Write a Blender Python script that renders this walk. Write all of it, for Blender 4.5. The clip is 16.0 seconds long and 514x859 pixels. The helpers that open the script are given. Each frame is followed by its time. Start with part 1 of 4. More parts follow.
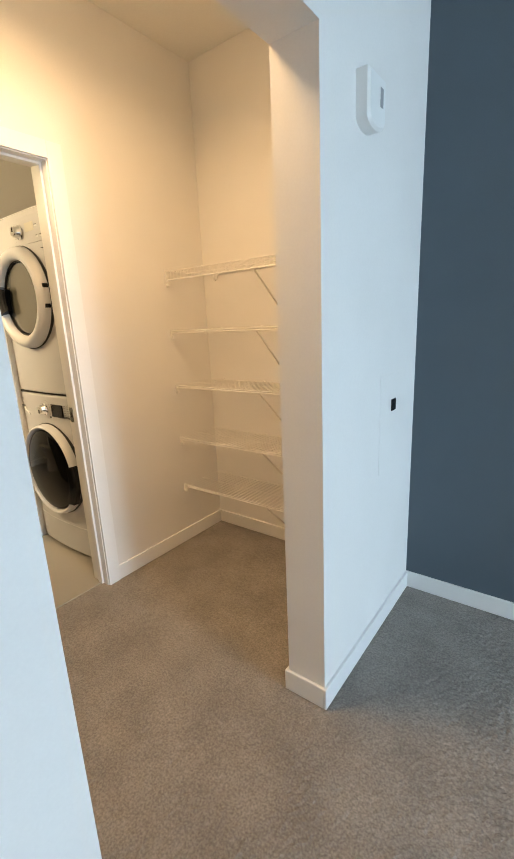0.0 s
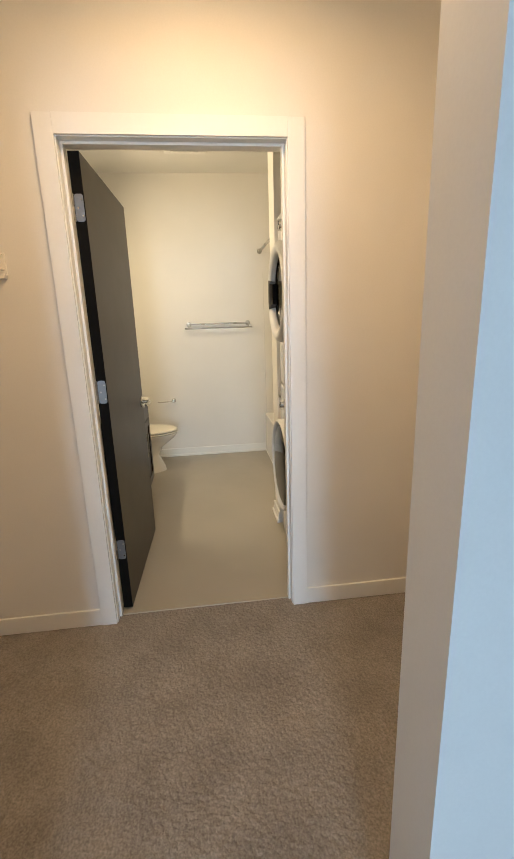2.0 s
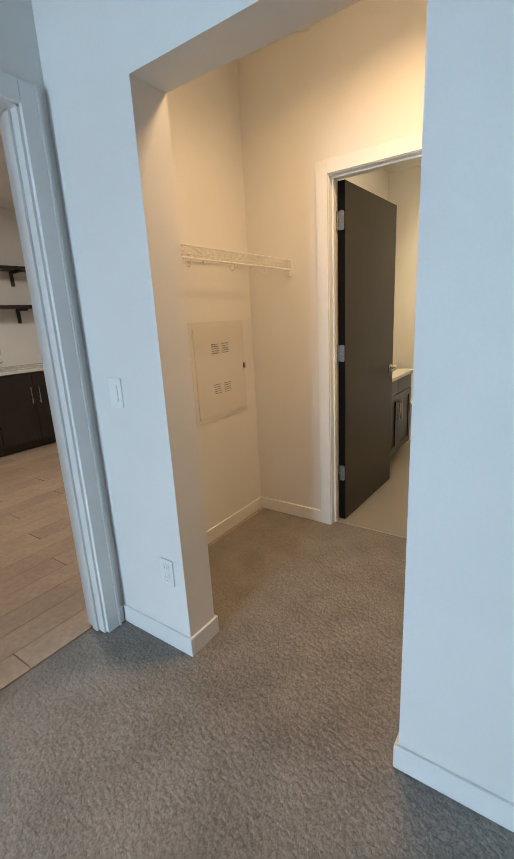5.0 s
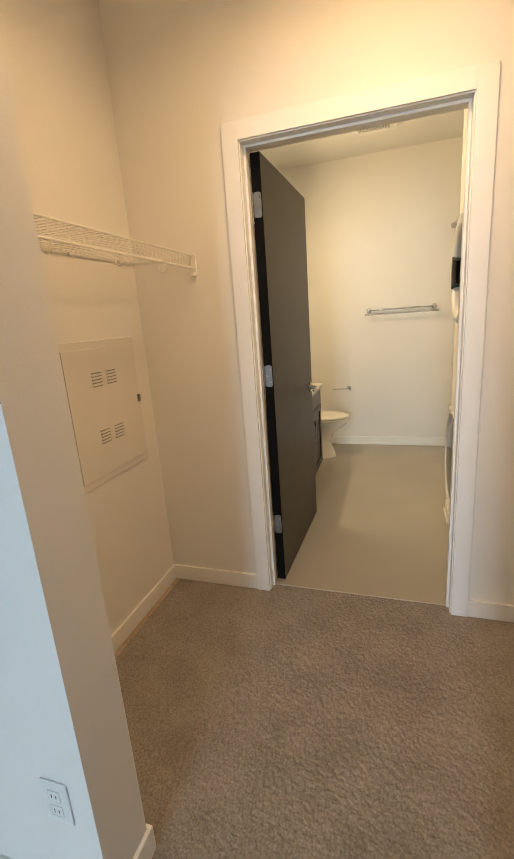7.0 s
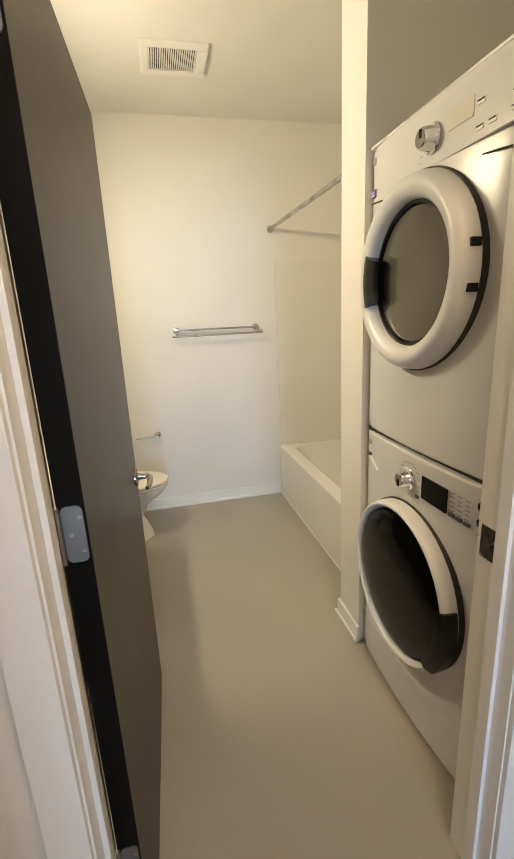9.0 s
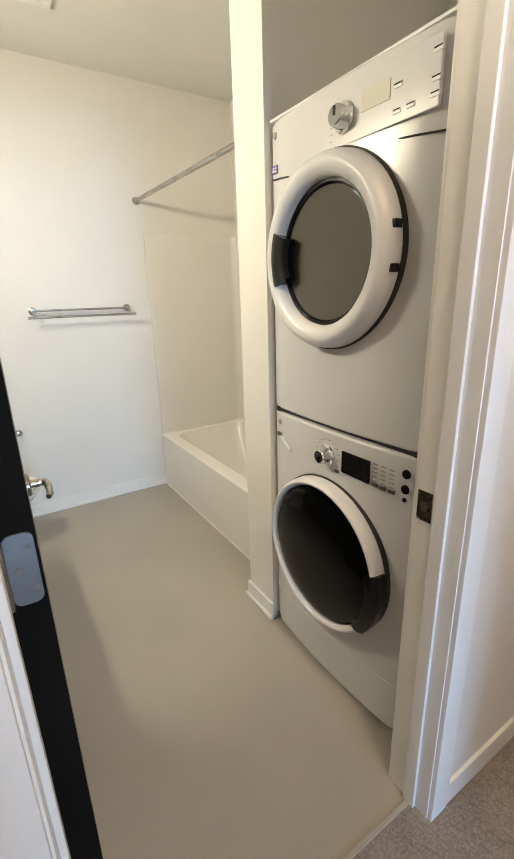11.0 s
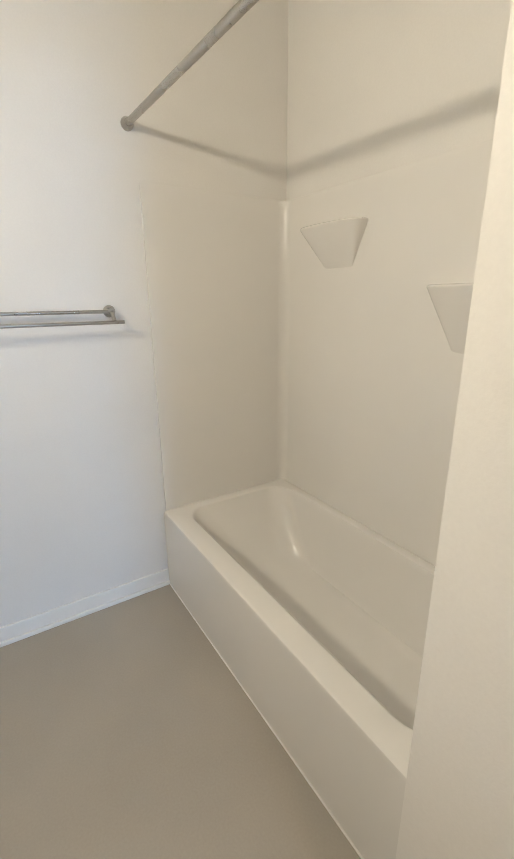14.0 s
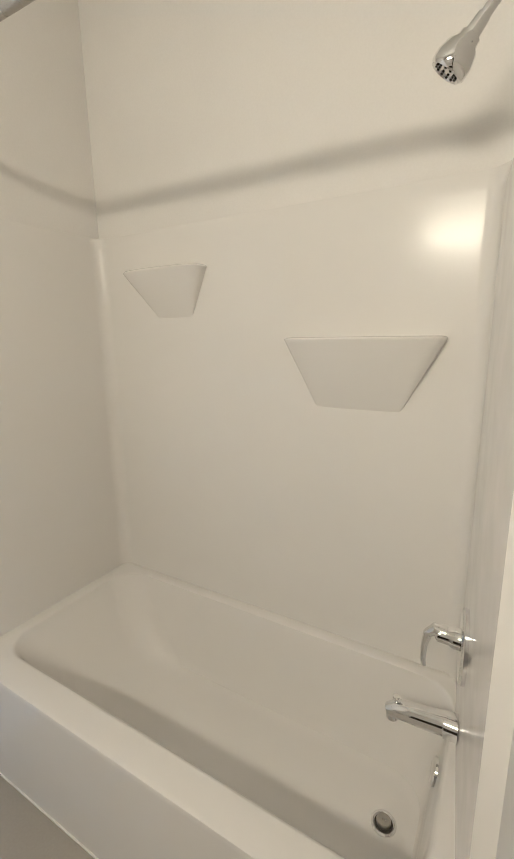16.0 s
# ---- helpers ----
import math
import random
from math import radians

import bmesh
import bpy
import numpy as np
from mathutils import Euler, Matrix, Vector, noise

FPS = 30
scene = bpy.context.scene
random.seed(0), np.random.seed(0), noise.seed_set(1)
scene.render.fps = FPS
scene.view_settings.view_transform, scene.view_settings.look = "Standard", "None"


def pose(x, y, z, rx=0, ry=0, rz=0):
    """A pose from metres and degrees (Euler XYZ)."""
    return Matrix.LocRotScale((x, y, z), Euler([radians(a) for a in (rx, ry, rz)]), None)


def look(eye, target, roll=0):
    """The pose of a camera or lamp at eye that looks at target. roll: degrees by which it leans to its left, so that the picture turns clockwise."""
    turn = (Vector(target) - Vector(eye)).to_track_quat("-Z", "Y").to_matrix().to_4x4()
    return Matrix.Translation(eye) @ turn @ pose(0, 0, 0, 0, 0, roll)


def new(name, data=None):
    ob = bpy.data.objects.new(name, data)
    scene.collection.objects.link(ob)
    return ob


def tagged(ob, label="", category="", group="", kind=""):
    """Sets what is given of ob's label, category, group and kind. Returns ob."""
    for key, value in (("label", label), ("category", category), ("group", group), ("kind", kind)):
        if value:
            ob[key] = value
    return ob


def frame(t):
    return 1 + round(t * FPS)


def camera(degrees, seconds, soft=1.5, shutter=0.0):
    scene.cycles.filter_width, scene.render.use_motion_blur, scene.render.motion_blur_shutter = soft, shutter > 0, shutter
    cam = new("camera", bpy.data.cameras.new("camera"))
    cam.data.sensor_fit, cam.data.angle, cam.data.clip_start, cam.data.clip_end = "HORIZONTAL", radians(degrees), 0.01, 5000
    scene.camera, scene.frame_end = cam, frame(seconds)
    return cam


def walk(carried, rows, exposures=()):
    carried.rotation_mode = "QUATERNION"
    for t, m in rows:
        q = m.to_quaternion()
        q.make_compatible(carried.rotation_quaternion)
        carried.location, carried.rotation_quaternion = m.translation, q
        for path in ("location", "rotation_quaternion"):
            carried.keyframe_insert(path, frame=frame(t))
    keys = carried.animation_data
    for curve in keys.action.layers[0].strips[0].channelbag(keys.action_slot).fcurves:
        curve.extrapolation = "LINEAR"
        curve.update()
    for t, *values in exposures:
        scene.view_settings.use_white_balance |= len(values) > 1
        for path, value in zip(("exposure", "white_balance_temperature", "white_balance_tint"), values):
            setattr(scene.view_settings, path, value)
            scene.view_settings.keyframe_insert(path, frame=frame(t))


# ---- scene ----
cam = camera(62.1, 16.0)
PATH = [
    (0, (1.9, -0.26, 1.333), (0.722, 1.281, 0.846), -2.7),
    (0.5, (1.886, -0.218, 1.33), (0.606, 1.226, 0.802), -3.1),
    (1, (1.831, -0.03, 1.324), (0.378, 1.238, 0.794), -3.3),
    (1.5, (1.772, 0.249, 1.369), (0.087, 1.19, 0.843), -3.6),
    (1.8, (1.788, 0.413, 1.392), (-0.071, 0.949, 0.887), -2.3),
    (2, (1.822, 0.49, 1.368), (-0.104, 0.709, 0.877), -1.9),
    (2.2, (1.853, 0.567, 1.374), (-0.085, 0.542, 0.879), -2.6),
    (2.5, (1.964, 0.658, 1.347), (0.053, 0.324, 0.862), -3.4),
    (3, (2.134, 0.827, 1.345), (0.349, 0.099, 0.811), -2.9),
    (3.5, (2.24, 1.047, 1.328), (0.558, 0.072, 0.833), -3.0),
    (4, (2.31, 1.144, 1.316), (0.701, 0.052, 0.815), -2.6),
    (4.2, (2.328, 1.157, 1.327), (0.755, 0.017, 0.82), -3.1),
    (6.3, (2.197, 0.822, 1.313), (0.519, -0.147, 0.816), -4.1),
    (6.5, (2.105, 0.759, 1.327), (0.37, -0.092, 0.811), -4.2),
    (7, (1.831, 0.604, 1.351), (-0.005, -0.014, 0.853), -4.2),
    (7.5, (1.517, 0.469, 1.362), (-0.37, 0.074, 0.829), -3.3),
    (8, (1.157, 0.341, 1.396), (-0.762, 0.155, 0.863), -3.6),
    (8.5, (0.815, 0.276, 1.405), (-1.12, 0.285, 0.903), -3.5),
    (9, (0.598, 0.196, 1.418), (-1.292, 0.614, 0.914), -2.8),
    (9.5, (0.500, 0.057, 1.428), (-1.23, 0.863, 0.896), -3.0),
    (9.7, (0.496, 0.022, 1.433), (-1.179, 0.922, 0.87), -3.0),
    (11.8, (0.323, 0.106, 1.393), (-1.29, 1.126, 0.797), -1.6),
    (12, (0.229, 0.183, 1.407), (-1.429, 1.121, 0.799), -1.3),
    (12.5, (-0.032, 0.339, 1.408), (-1.777, 1.086, 0.778), -1.2),
    (13, (-0.304, 0.396, 1.449), (-2.052, 1.144, 0.83), -1.6),
    (13.5, (-0.566, 0.443, 1.431), (-2.269, 1.304, 0.831), -1.1),
    (14, (-0.785, 0.471, 1.413), (-2.394, 1.498, 0.815), -0.5),
    (14.5, (-0.961, 0.505, 1.42), (-2.396, 1.77, 0.836), -0.9),
    (15, (-1.081, 0.526, 1.437), (-2.244, 2.025, 0.805), -1.3),
    (15.5, (-1.133, 0.54, 1.42), (-2.145, 2.166, 0.845), -0.8),
    (16, (-1.124, 0.532, 1.451), (-2.118, 2.214, 1.022), -0.9),
]
EXPOSURES = [
    (0.0, 0.30, 7050, 11), (1.5, -0.03, 6450, 10), (2.5, -0.15, 6450, 10), (3.0, -0.13, 5800, 10), (3.5, -0.13, 5900, 10), (4.2, -0.08, 6200, 10), (6.3, -0.05, 7450, 12), (7.0, -0.12, 7250, 11), (7.5, -0.1, 7050, 10),
    (8.0, -0.07, 6700, 9), (8.5, -0.04, 6200, 9), (9.0, -0.04, 6050, 9), (9.5, 0.0, 5800, 9), (12.0, 0.2, 5350, 10), (12.5, 0.1, 5400, 11), (13.0, 0.0, 5300, 11), (14.0, -0.07, 5250, 12), (16.0, -0.12, 5150, 13),
]
walk(cam, [(t, look(eye, target, roll)) for t, eye, target, roll in PATH], EXPOSURES)

# ---- plan, in metres ----
CEIL = 2.73          # ceilings
BATH_CEIL = 2.715
DOOR_X = 0.0         # closet face of the wall between closet and bathroom
BATH_X = -0.12       # bathroom face of it
OPEN_IN, OPEN_OUT = 1.162, 1.309   # closet and bedroom face of the wall with the wide opening
OPEN_L, OPEN_R, OPEN_H = -0.006, 0.833, 2.03
LEFT, RIGHT = -0.552, 1.762          # closet side walls
DOOR_L, DOOR_R, DOOR_H = 0.003, 0.845, 2.037
FAR = -2.62          # bathroom end wall
TUB_Y = 1.82         # bathroom wall behind the tub
ACCENT_Y = 1.70      # dark blue bedroom wall
HALL_Y = -0.432      # bedroom face of the kitchen wall
BED_X = 7.0

# ---- world and lights ----
world = bpy.data.worlds.new("sky")
scene.world = world
world.use_nodes = True
wn = world.node_tree
sky = wn.nodes.new("ShaderNodeTexSky")
sky.sky_type = "NISHITA"
sky.sun_disc = False
sky.sun_elevation, sky.sun_rotation = radians(40), radians(200)
wn.nodes["Background"].inputs[1].default_value = 0.12
wn.links.new(sky.outputs[0], wn.nodes["Background"].inputs[0])


def area(name, size_x, size_y, power, colour, m, spread=180):
    data = bpy.data.lights.new(name, "AREA")
    data.shape, data.size, data.size_y, data.energy, data.color = "RECTANGLE", size_x, size_y, power, colour
    data.spread = radians(spread)
    ob = new(name, data)
    ob.matrix_world = m
    return ob


WINDOW_Y0, WINDOW_Y1, WINDOW_Z0, WINDOW_Z1 = -0.38, 0.75, 0.2, 2.3
for height in (0.74, 1.76):
    # skylight falls inwards and down through the lower and the upper half of the window
    area("window_daylight", WINDOW_Y1 - WINDOW_Y0 - 0.02, 0.95, 64, (0.54, 0.77, 1.0),
         look((BED_X + 0.05, (WINDOW_Y0 + WINDOW_Y1) / 2, height), (BED_X - 0.95, (WINDOW_Y0 + WINDOW_Y1) / 2, height - 0.42)), 140)
area("closet_lamp", 0.30, 0.30, 15.5, (1.0, 0.65, 0.33), pose(0.70, 0.55, CEIL - 0.085), 160)
area("vanity_lamp", 0.64, 0.14, 28, (1.0, 0.78, 0.46), look((-1.4, -0.43, 2.17), (-1.4, 1.2, 1.4)))
area("kitchen_lamp", 0.6, 0.6, 40, (1.0, 0.93, 0.84), pose(0.8, -2.4, CEIL - 0.03))


# ---- materials ----
def material(name, colour, rough=0.5, metal=0.0, grain=0.0, grain_size=300.0, blotch=0.0, blotch_size=3.0, bump=0.0, bump_size=None,
             coat=0.0, spec=0.5, rough_var=0.0, vary=0.0):
    m = bpy.data.materials.new(name)
    m.use_nodes = True
    t = m.node_tree
    p = t.nodes["Principled BSDF"]
    p.inputs["Base Color"].default_value = (*colour, 1)
    p.inputs["Roughness"].default_value = rough
    p.inputs["Metallic"].default_value = metal
    p.inputs["Coat Weight"].default_value = coat
    p.inputs["Specular IOR Level"].default_value = spec
    where = t.nodes.new("ShaderNodeTexCoord").outputs["Object"]

    def noise_tex(size, detail=3.0):
        n = t.nodes.new("ShaderNodeTexNoise")
        n.inputs["Scale"].default_value, n.inputs["Detail"].default_value = size, detail
        t.links.new(where, n.inputs["Vector"])
        return n.outputs["Fac"]

    last = None
    for amount, size in ((blotch, blotch_size), (grain, grain_size)):
        if amount:
            mix = t.nodes.new("ShaderNodeMix")
            mix.data_type, mix.blend_type = "RGBA", "MULTIPLY"
            ramp = t.nodes.new("ShaderNodeMapRange")
            ramp.inputs["From Min"].default_value, ramp.inputs["From Max"].default_value = 0.3, 0.7
            ramp.inputs["To Min"].default_value, ramp.inputs["To Max"].default_value = 1 - amount, 1 + amount
            t.links.new(noise_tex(size), ramp.inputs["Value"])
            mix.inputs["Factor"].default_value = 1.0
            mix.inputs["A"].default_value = (*colour, 1)
            if last:
                t.links.new(last, mix.inputs["A"])
            t.links.new(ramp.outputs["Result"], mix.inputs["B"])
            last = mix.outputs["Result"]
    if vary:
        mix = t.nodes.new("ShaderNodeMix")
        mix.data_type, mix.blend_type = "RGBA", "MULTIPLY"
        ramp = t.nodes.new("ShaderNodeMapRange")
        ramp.inputs["To Min"].default_value, ramp.inputs["To Max"].default_value = 1 - vary, 1 + vary
        t.links.new(t.nodes.new("ShaderNodeObjectInfo").outputs["Random"], ramp.inputs["Value"])
        mix.inputs["Factor"].default_value = 1.0
        mix.inputs["A"].default_value = (*colour, 1)
        if last:
            t.links.new(last, mix.inputs["A"])
        t.links.new(ramp.outputs["Result"], mix.inputs["B"])
        last = mix.outputs["Result"]
    if last:
        t.links.new(last, p.inputs["Base Color"])
    if rough_var:
        ramp = t.nodes.new("ShaderNodeMapRange")
        ramp.inputs["To Min"].default_value, ramp.inputs["To Max"].default_value = max(rough - rough_var, 0.02), rough + rough_var
        t.links.new(noise_tex(9.0), ramp.inputs["Value"])
        t.links.new(ramp.outputs["Result"], p.inputs["Roughness"])
    if bump:
        b = t.nodes.new("ShaderNodeBump")
        b.inputs["Strength"].default_value = bump
        b.inputs["Distance"].default_value = 0.002
        t.links.new(noise_tex(bump_size or grain_size, 2.0), b.inputs["Height"])
        t.links.new(b.outputs["Normal"], p.inputs["Normal"])
    return m


WALL = material("wall_paint", (0.80, 0.78, 0.75), 0.62, blotch=0.02, blotch_size=2.5, grain=0.012, grain_size=160, bump=0.12, bump_size=260, spec=0.3)
BLUE = material("accent_paint", (0.095, 0.125, 0.15), 0.6, blotch=0.05, blotch_size=2, grain=0.03, grain_size=200, bump=0.12, bump_size=260, spec=0.3)
CEILING = material("ceiling_paint", (0.80, 0.79, 0.76), 0.8, blotch=0.02, grain=0.015, grain_size=120, bump=0.2, bump_size=180, spec=0.2)
TRIM = material("trim_enamel", (0.84, 0.83, 0.81), 0.35, blotch=0.015, blotch_size=5, grain=0.008, grain_size=90, bump=0.03, bump_size=60)
CARPET = material("carpet_pile", (0.275, 0.248, 0.226), 0.95, blotch=0.13, blotch_size=5.5, grain=0.26, grain_size=150, bump=0.7, bump_size=300, spec=0.05)
VINYL = material("sheet_vinyl", (0.39, 0.362, 0.312), 0.35, blotch=0.05, blotch_size=2.2, grain=0.03, grain_size=140, bump=0.05, bump_size=120, rough_var=0.08)
OAK = material("floor_oak", (0.40, 0.29, 0.21), 0.4, blotch=0.12, blotch_size=4, grain=0.10, grain_size=40, bump=0.05, vary=0.12)
ACRYLIC = material("tub_acrylic", (0.80, 0.78, 0.75), 0.20, blotch=0.01, blotch_size=3, rough_var=0.06, spec=0.32)
CERAMIC = material("toilet_china", (0.84, 0.82, 0.78), 0.08, blotch=0.01, spec=0.6)
SEAT = material("seat_plastic", (0.84, 0.80, 0.70), 0.25, blotch=0.015)
APPLIANCE = material("appliance_enamel", (0.66, 0.66, 0.675), 0.24, blotch=0.01, rough_var=0.05)
APPLIANCE_GREY = material("appliance_plastic", (0.72, 0.72, 0.725), 0.32, blotch=0.01)
SEAM = material("dark_seam", (0.03, 0.03, 0.03), 0.7, blotch=0.1)
BLACK = material("black_plastic", (0.008, 0.008, 0.009), 0.22, spec=0.35, grain=0.1, blotch=0.1)
BLACKGLASS = material("black_glass", (0.003, 0.003, 0.003), 0.06, spec=0.16, blotch=0.05)
# satin nickel of the hinge leaves, with the shade there darkened into its colour
HINGE_SHADED = material("shaded_satin_hinge", (0.24, 0.25, 0.27), 0.42, metal=0.85, grain=0.05, grain_size=300)
GASKET = material("drum_grey", (0.16, 0.16, 0.15), 0.35, metal=0.6, blotch=0.15, grain=0.1)
CHROME = material("chrome", (0.80, 0.80, 0.80), 0.07, metal=1.0, rough_var=0.03)
NICKEL = material("brushed_nickel", (0.46, 0.44, 0.40), 0.28, metal=1.0, grain=0.06, grain_size=400, rough_var=0.05)
DOORWOOD = material("dark_stained_door", (0.026, 0.017, 0.009), 0.36, spec=0.30, blotch=0.06, blotch_size=2, grain=0.03, grain_size=90, rough_var=0.02)
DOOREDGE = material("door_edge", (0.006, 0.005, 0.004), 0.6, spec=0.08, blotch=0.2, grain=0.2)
CABINET = material("espresso_cabinet", (0.022, 0.016, 0.013), 0.35, blotch=0.2, grain=0.25, grain_size=70)
STONE = material("worktop_quartz", (0.62, 0.60, 0.56), 0.25, blotch=0.06, grain=0.08, grain_size=220)
WIRE = material("wire_vinyl", (0.82, 0.80, 0.76), 0.4, blotch=0.02)
PANEL = material("panel_enamel", (0.74, 0.71, 0.66), 0.42, blotch=0.02, bump=0.05, bump_size=200)
PLATE = material("plate_plastic", (0.82, 0.82, 0.80), 0.3, blotch=0.01)
SLOT = material("slot_dark", (0.05, 0.045, 0.04), 0.7, blotch=0.1)
LABEL = material("label_violet", (0.20, 0.16, 0.42), 0.5, blotch=0.05)
PRINT = material("grey_print", (0.30, 0.30, 0.30), 0.5, blotch=0.05)
DISPLAY = material("display_window", (0.72, 0.70, 0.62), 0.12, blotch=0.02)


def glass(name, colour, rough=0.03):
    m = bpy.data.materials.new(name)
    m.use_nodes = True
    p = m.node_tree.nodes["Principled BSDF"]
    p.inputs["Base Color"].default_value = (*colour, 1)
    p.inputs["Roughness"].default_value = rough
    p.inputs["Transmission Weight"].default_value = 1.0
    p.inputs["IOR"].default_value = 1.45
    return m


SMOKED = material("smoked_glass", (0.095, 0.09, 0.07), 0.05, spec=0.8, coat=0.4, blotch=0.05)
CLEAR = glass("clear_glass", (0.95, 0.97, 0.97))
LAMP = bpy.data.materials.new("lit_diffuser")
LAMP.use_nodes = True
LAMP.node_tree.nodes["Principled BSDF"].inputs["Emission Color"].default_value = (1.0, 0.86, 0.62, 1)
LAMP.node_tree.nodes["Principled BSDF"].inputs["Emission Strength"].default_value = 9.0


# ---- mesh helpers ----
def mesh_object(name, bm, mat, smooth=False):
    data = bpy.data.meshes.new(name)
    bm.normal_update()
    bm.to_mesh(data)
    bm.free()
    for m in (mat if isinstance(mat, (list, tuple)) else [mat]):
        data.materials.append(m)
    if smooth:
        data.polygons.foreach_set("use_smooth", [True] * len(data.polygons))
        data.set_sharp_from_angle(angle=radians(40))
    ob = new(name, data)
    if smooth:
        w = ob.modifiers.new("even_normals", "WEIGHTED_NORMAL")
        w.keep_sharp = True
    return ob


def part(name, bm, mat, parent, label="", smooth=True):
    ob = mesh_object(name, bm, mat, smooth)
    ob.parent = parent
    if label:
        ob["label"] = label
    return ob


def thing(name, label, category, group="", kind=""):
    ob = new(name)
    ob.empty_display_size = 0.05
    return tagged(ob, label, category, group, kind)


def struct(name, bm, mat, label, category, smooth=False):
    return tagged(mesh_object(name, bm, mat, smooth), label, category, "", "structure")


def boxes(*rows, bevel=0.0):
    """One mesh of boxes, each x0, y0, z0, x1, y1, z1."""
    bm = bmesh.new()
    for x0, y0, z0, x1, y1, z1 in rows:
        m = Matrix.LocRotScale(((x0 + x1) / 2, (y0 + y1) / 2, (z0 + z1) / 2), None, (abs(x1 - x0), abs(y1 - y0), abs(z1 - z0)))
        bmesh.ops.create_cube(bm, size=1, matrix=m)
    if bevel:
        bmesh.ops.bevel(bm, geom=bm.edges[:], offset=bevel, segments=2, affect="EDGES", profile=0.5)
    return bm


def rod_into(bm, a, b, r, n=12, r2=None):
    a, b = Vector(a), Vector(b)
    d = b - a
    m = Matrix.Translation((a + b) / 2) @ d.to_track_quat("Z", "Y").to_matrix().to_4x4()
    bmesh.ops.create_cone(bm, cap_ends=True, segments=n, radius1=r, radius2=r if r2 is None else r2, depth=d.length, matrix=m)
    return bm


def rods(*rows, n=12):
    bm = bmesh.new()
    for row in rows:
        rod_into(bm, row[0], row[1], row[2], n, row[3] if len(row) > 3 else None)
    return bm


def tube(points, r, n=10, radii=None):
    """A round tube along a line of points."""
    bm = bmesh.new()
    pts = [Vector(p) for p in points]
    rings, side = [], None
    for i, p in enumerate(pts):
        d = (pts[min(i + 1, len(pts) - 1)] - pts[max(i - 1, 0)]).normalized()
        side = (side - d * side.dot(d)).normalized() if side else d.orthogonal().normalized()
        up = d.cross(side)
        rr = radii[i] if radii else r
        rings.append([bm.verts.new(p + rr * (math.cos(2 * math.pi * k / n) * side + math.sin(2 * math.pi * k / n) * up)) for k in range(n)])
    for a, b in zip(rings, rings[1:]):
        for k in range(n):
            bm.faces.new((a[k], a[(k + 1) % n], b[(k + 1) % n], b[k]))
    bm.faces.new(rings[0][::-1])
    bm.faces.new(rings[-1])
    return bm


def lathe(profile, centre, axis, n=40, closed=False):
    """A turned shape: profile of (distance along the axis, radius)."""
    bm = bmesh.new()
    turn = Matrix.Translation(centre) @ Vector(axis).to_track_quat("Z", "Y").to_matrix().to_4x4()
    rings = []
    for h, r in profile:
        if r < 1e-6:
            rings.append([bm.verts.new(turn @ Vector((0, 0, h)))])
        else:
            rings.append([bm.verts.new(turn @ Vector((r * math.cos(2 * math.pi * k / n), r * math.sin(2 * math.pi * k / n), h))) for k in range(n)])
    pairs = list(zip(rings, rings[1:])) + ([(rings[-1], rings[0])] if closed else [])
    for a, b in pairs:
        for k in range(n):
            q = (a[k % len(a)], a[(k + 1) % n % len(a)], b[(k + 1) % n % len(b)], b[k % len(b)])
            q = list(dict.fromkeys(q))
            if len(q) > 2:
                bm.faces.new(q)
    bmesh.ops.recalc_face_normals(bm, faces=bm.faces[:])
    return bm


def loft(rings, cap_start=True, cap_end=True):
    """A skin over closed rings of equal length."""
    bm = bmesh.new()
    vs = [[bm.verts.new(p) for p in ring] for ring in rings]
    n = len(vs[0])
    for a, b in zip(vs, vs[1:]):
        for k in range(n):
            bm.faces.new((a[k], a[(k + 1) % n], b[(k + 1) % n], b[k]))
    if cap_start:
        bm.faces.new(vs[0][::-1])
    if cap_end:
        bm.faces.new(vs[-1])
    bmesh.ops.recalc_face_normals(bm, faces=bm.faces[:])
    return bm


def rounded_rect(x0, y0, x1, y1, r, z, n=6):
    out = []
    for cx, cy, a in ((x1 - r, y1 - r, 0), (x0 + r, y1 - r, 90), (x0 + r, y0 + r, 180), (x1 - r, y0 + r, 270)):
        for k in range(n + 1):
            b = radians(a + 90 * k / n)
            out.append((cx + r * math.cos(b), cy + r * math.sin(b), z))
    return out


def prism(outline, z0, z1, bevel=0.0):
    bm = loft([[(x, y, z0) for x, y in outline], [(x, y, z1) for x, y in outline]])
    if bevel:
        edges = [e for e in bm.edges if abs(e.verts[0].co.z - e.verts[1].co.z) < 1e-6]
        bmesh.ops.bevel(bm, geom=edges, offset=bevel, segments=3, affect="EDGES", profile=0.5)
    return bm


# ---- structure ----
T = 0.12
struct("floor", boxes((-0.055, -0.60, -0.10, BED_X + T, 1.95, -0.02)), SEAM, "concrete slab under the carpet", "floor")
struct("floor_bath", boxes((FAR - T, LEFT - T, -0.10, -0.055, TUB_Y + T, 0.0)), VINYL, "beige sheet vinyl bathroom floor", "floor")
struct("floor_kitchen", boxes((-2.0, -4.6, -0.10, 3.6, HALL_Y - 0.085, -0.008)), OAK, "floor slab under oak planks", "floor")

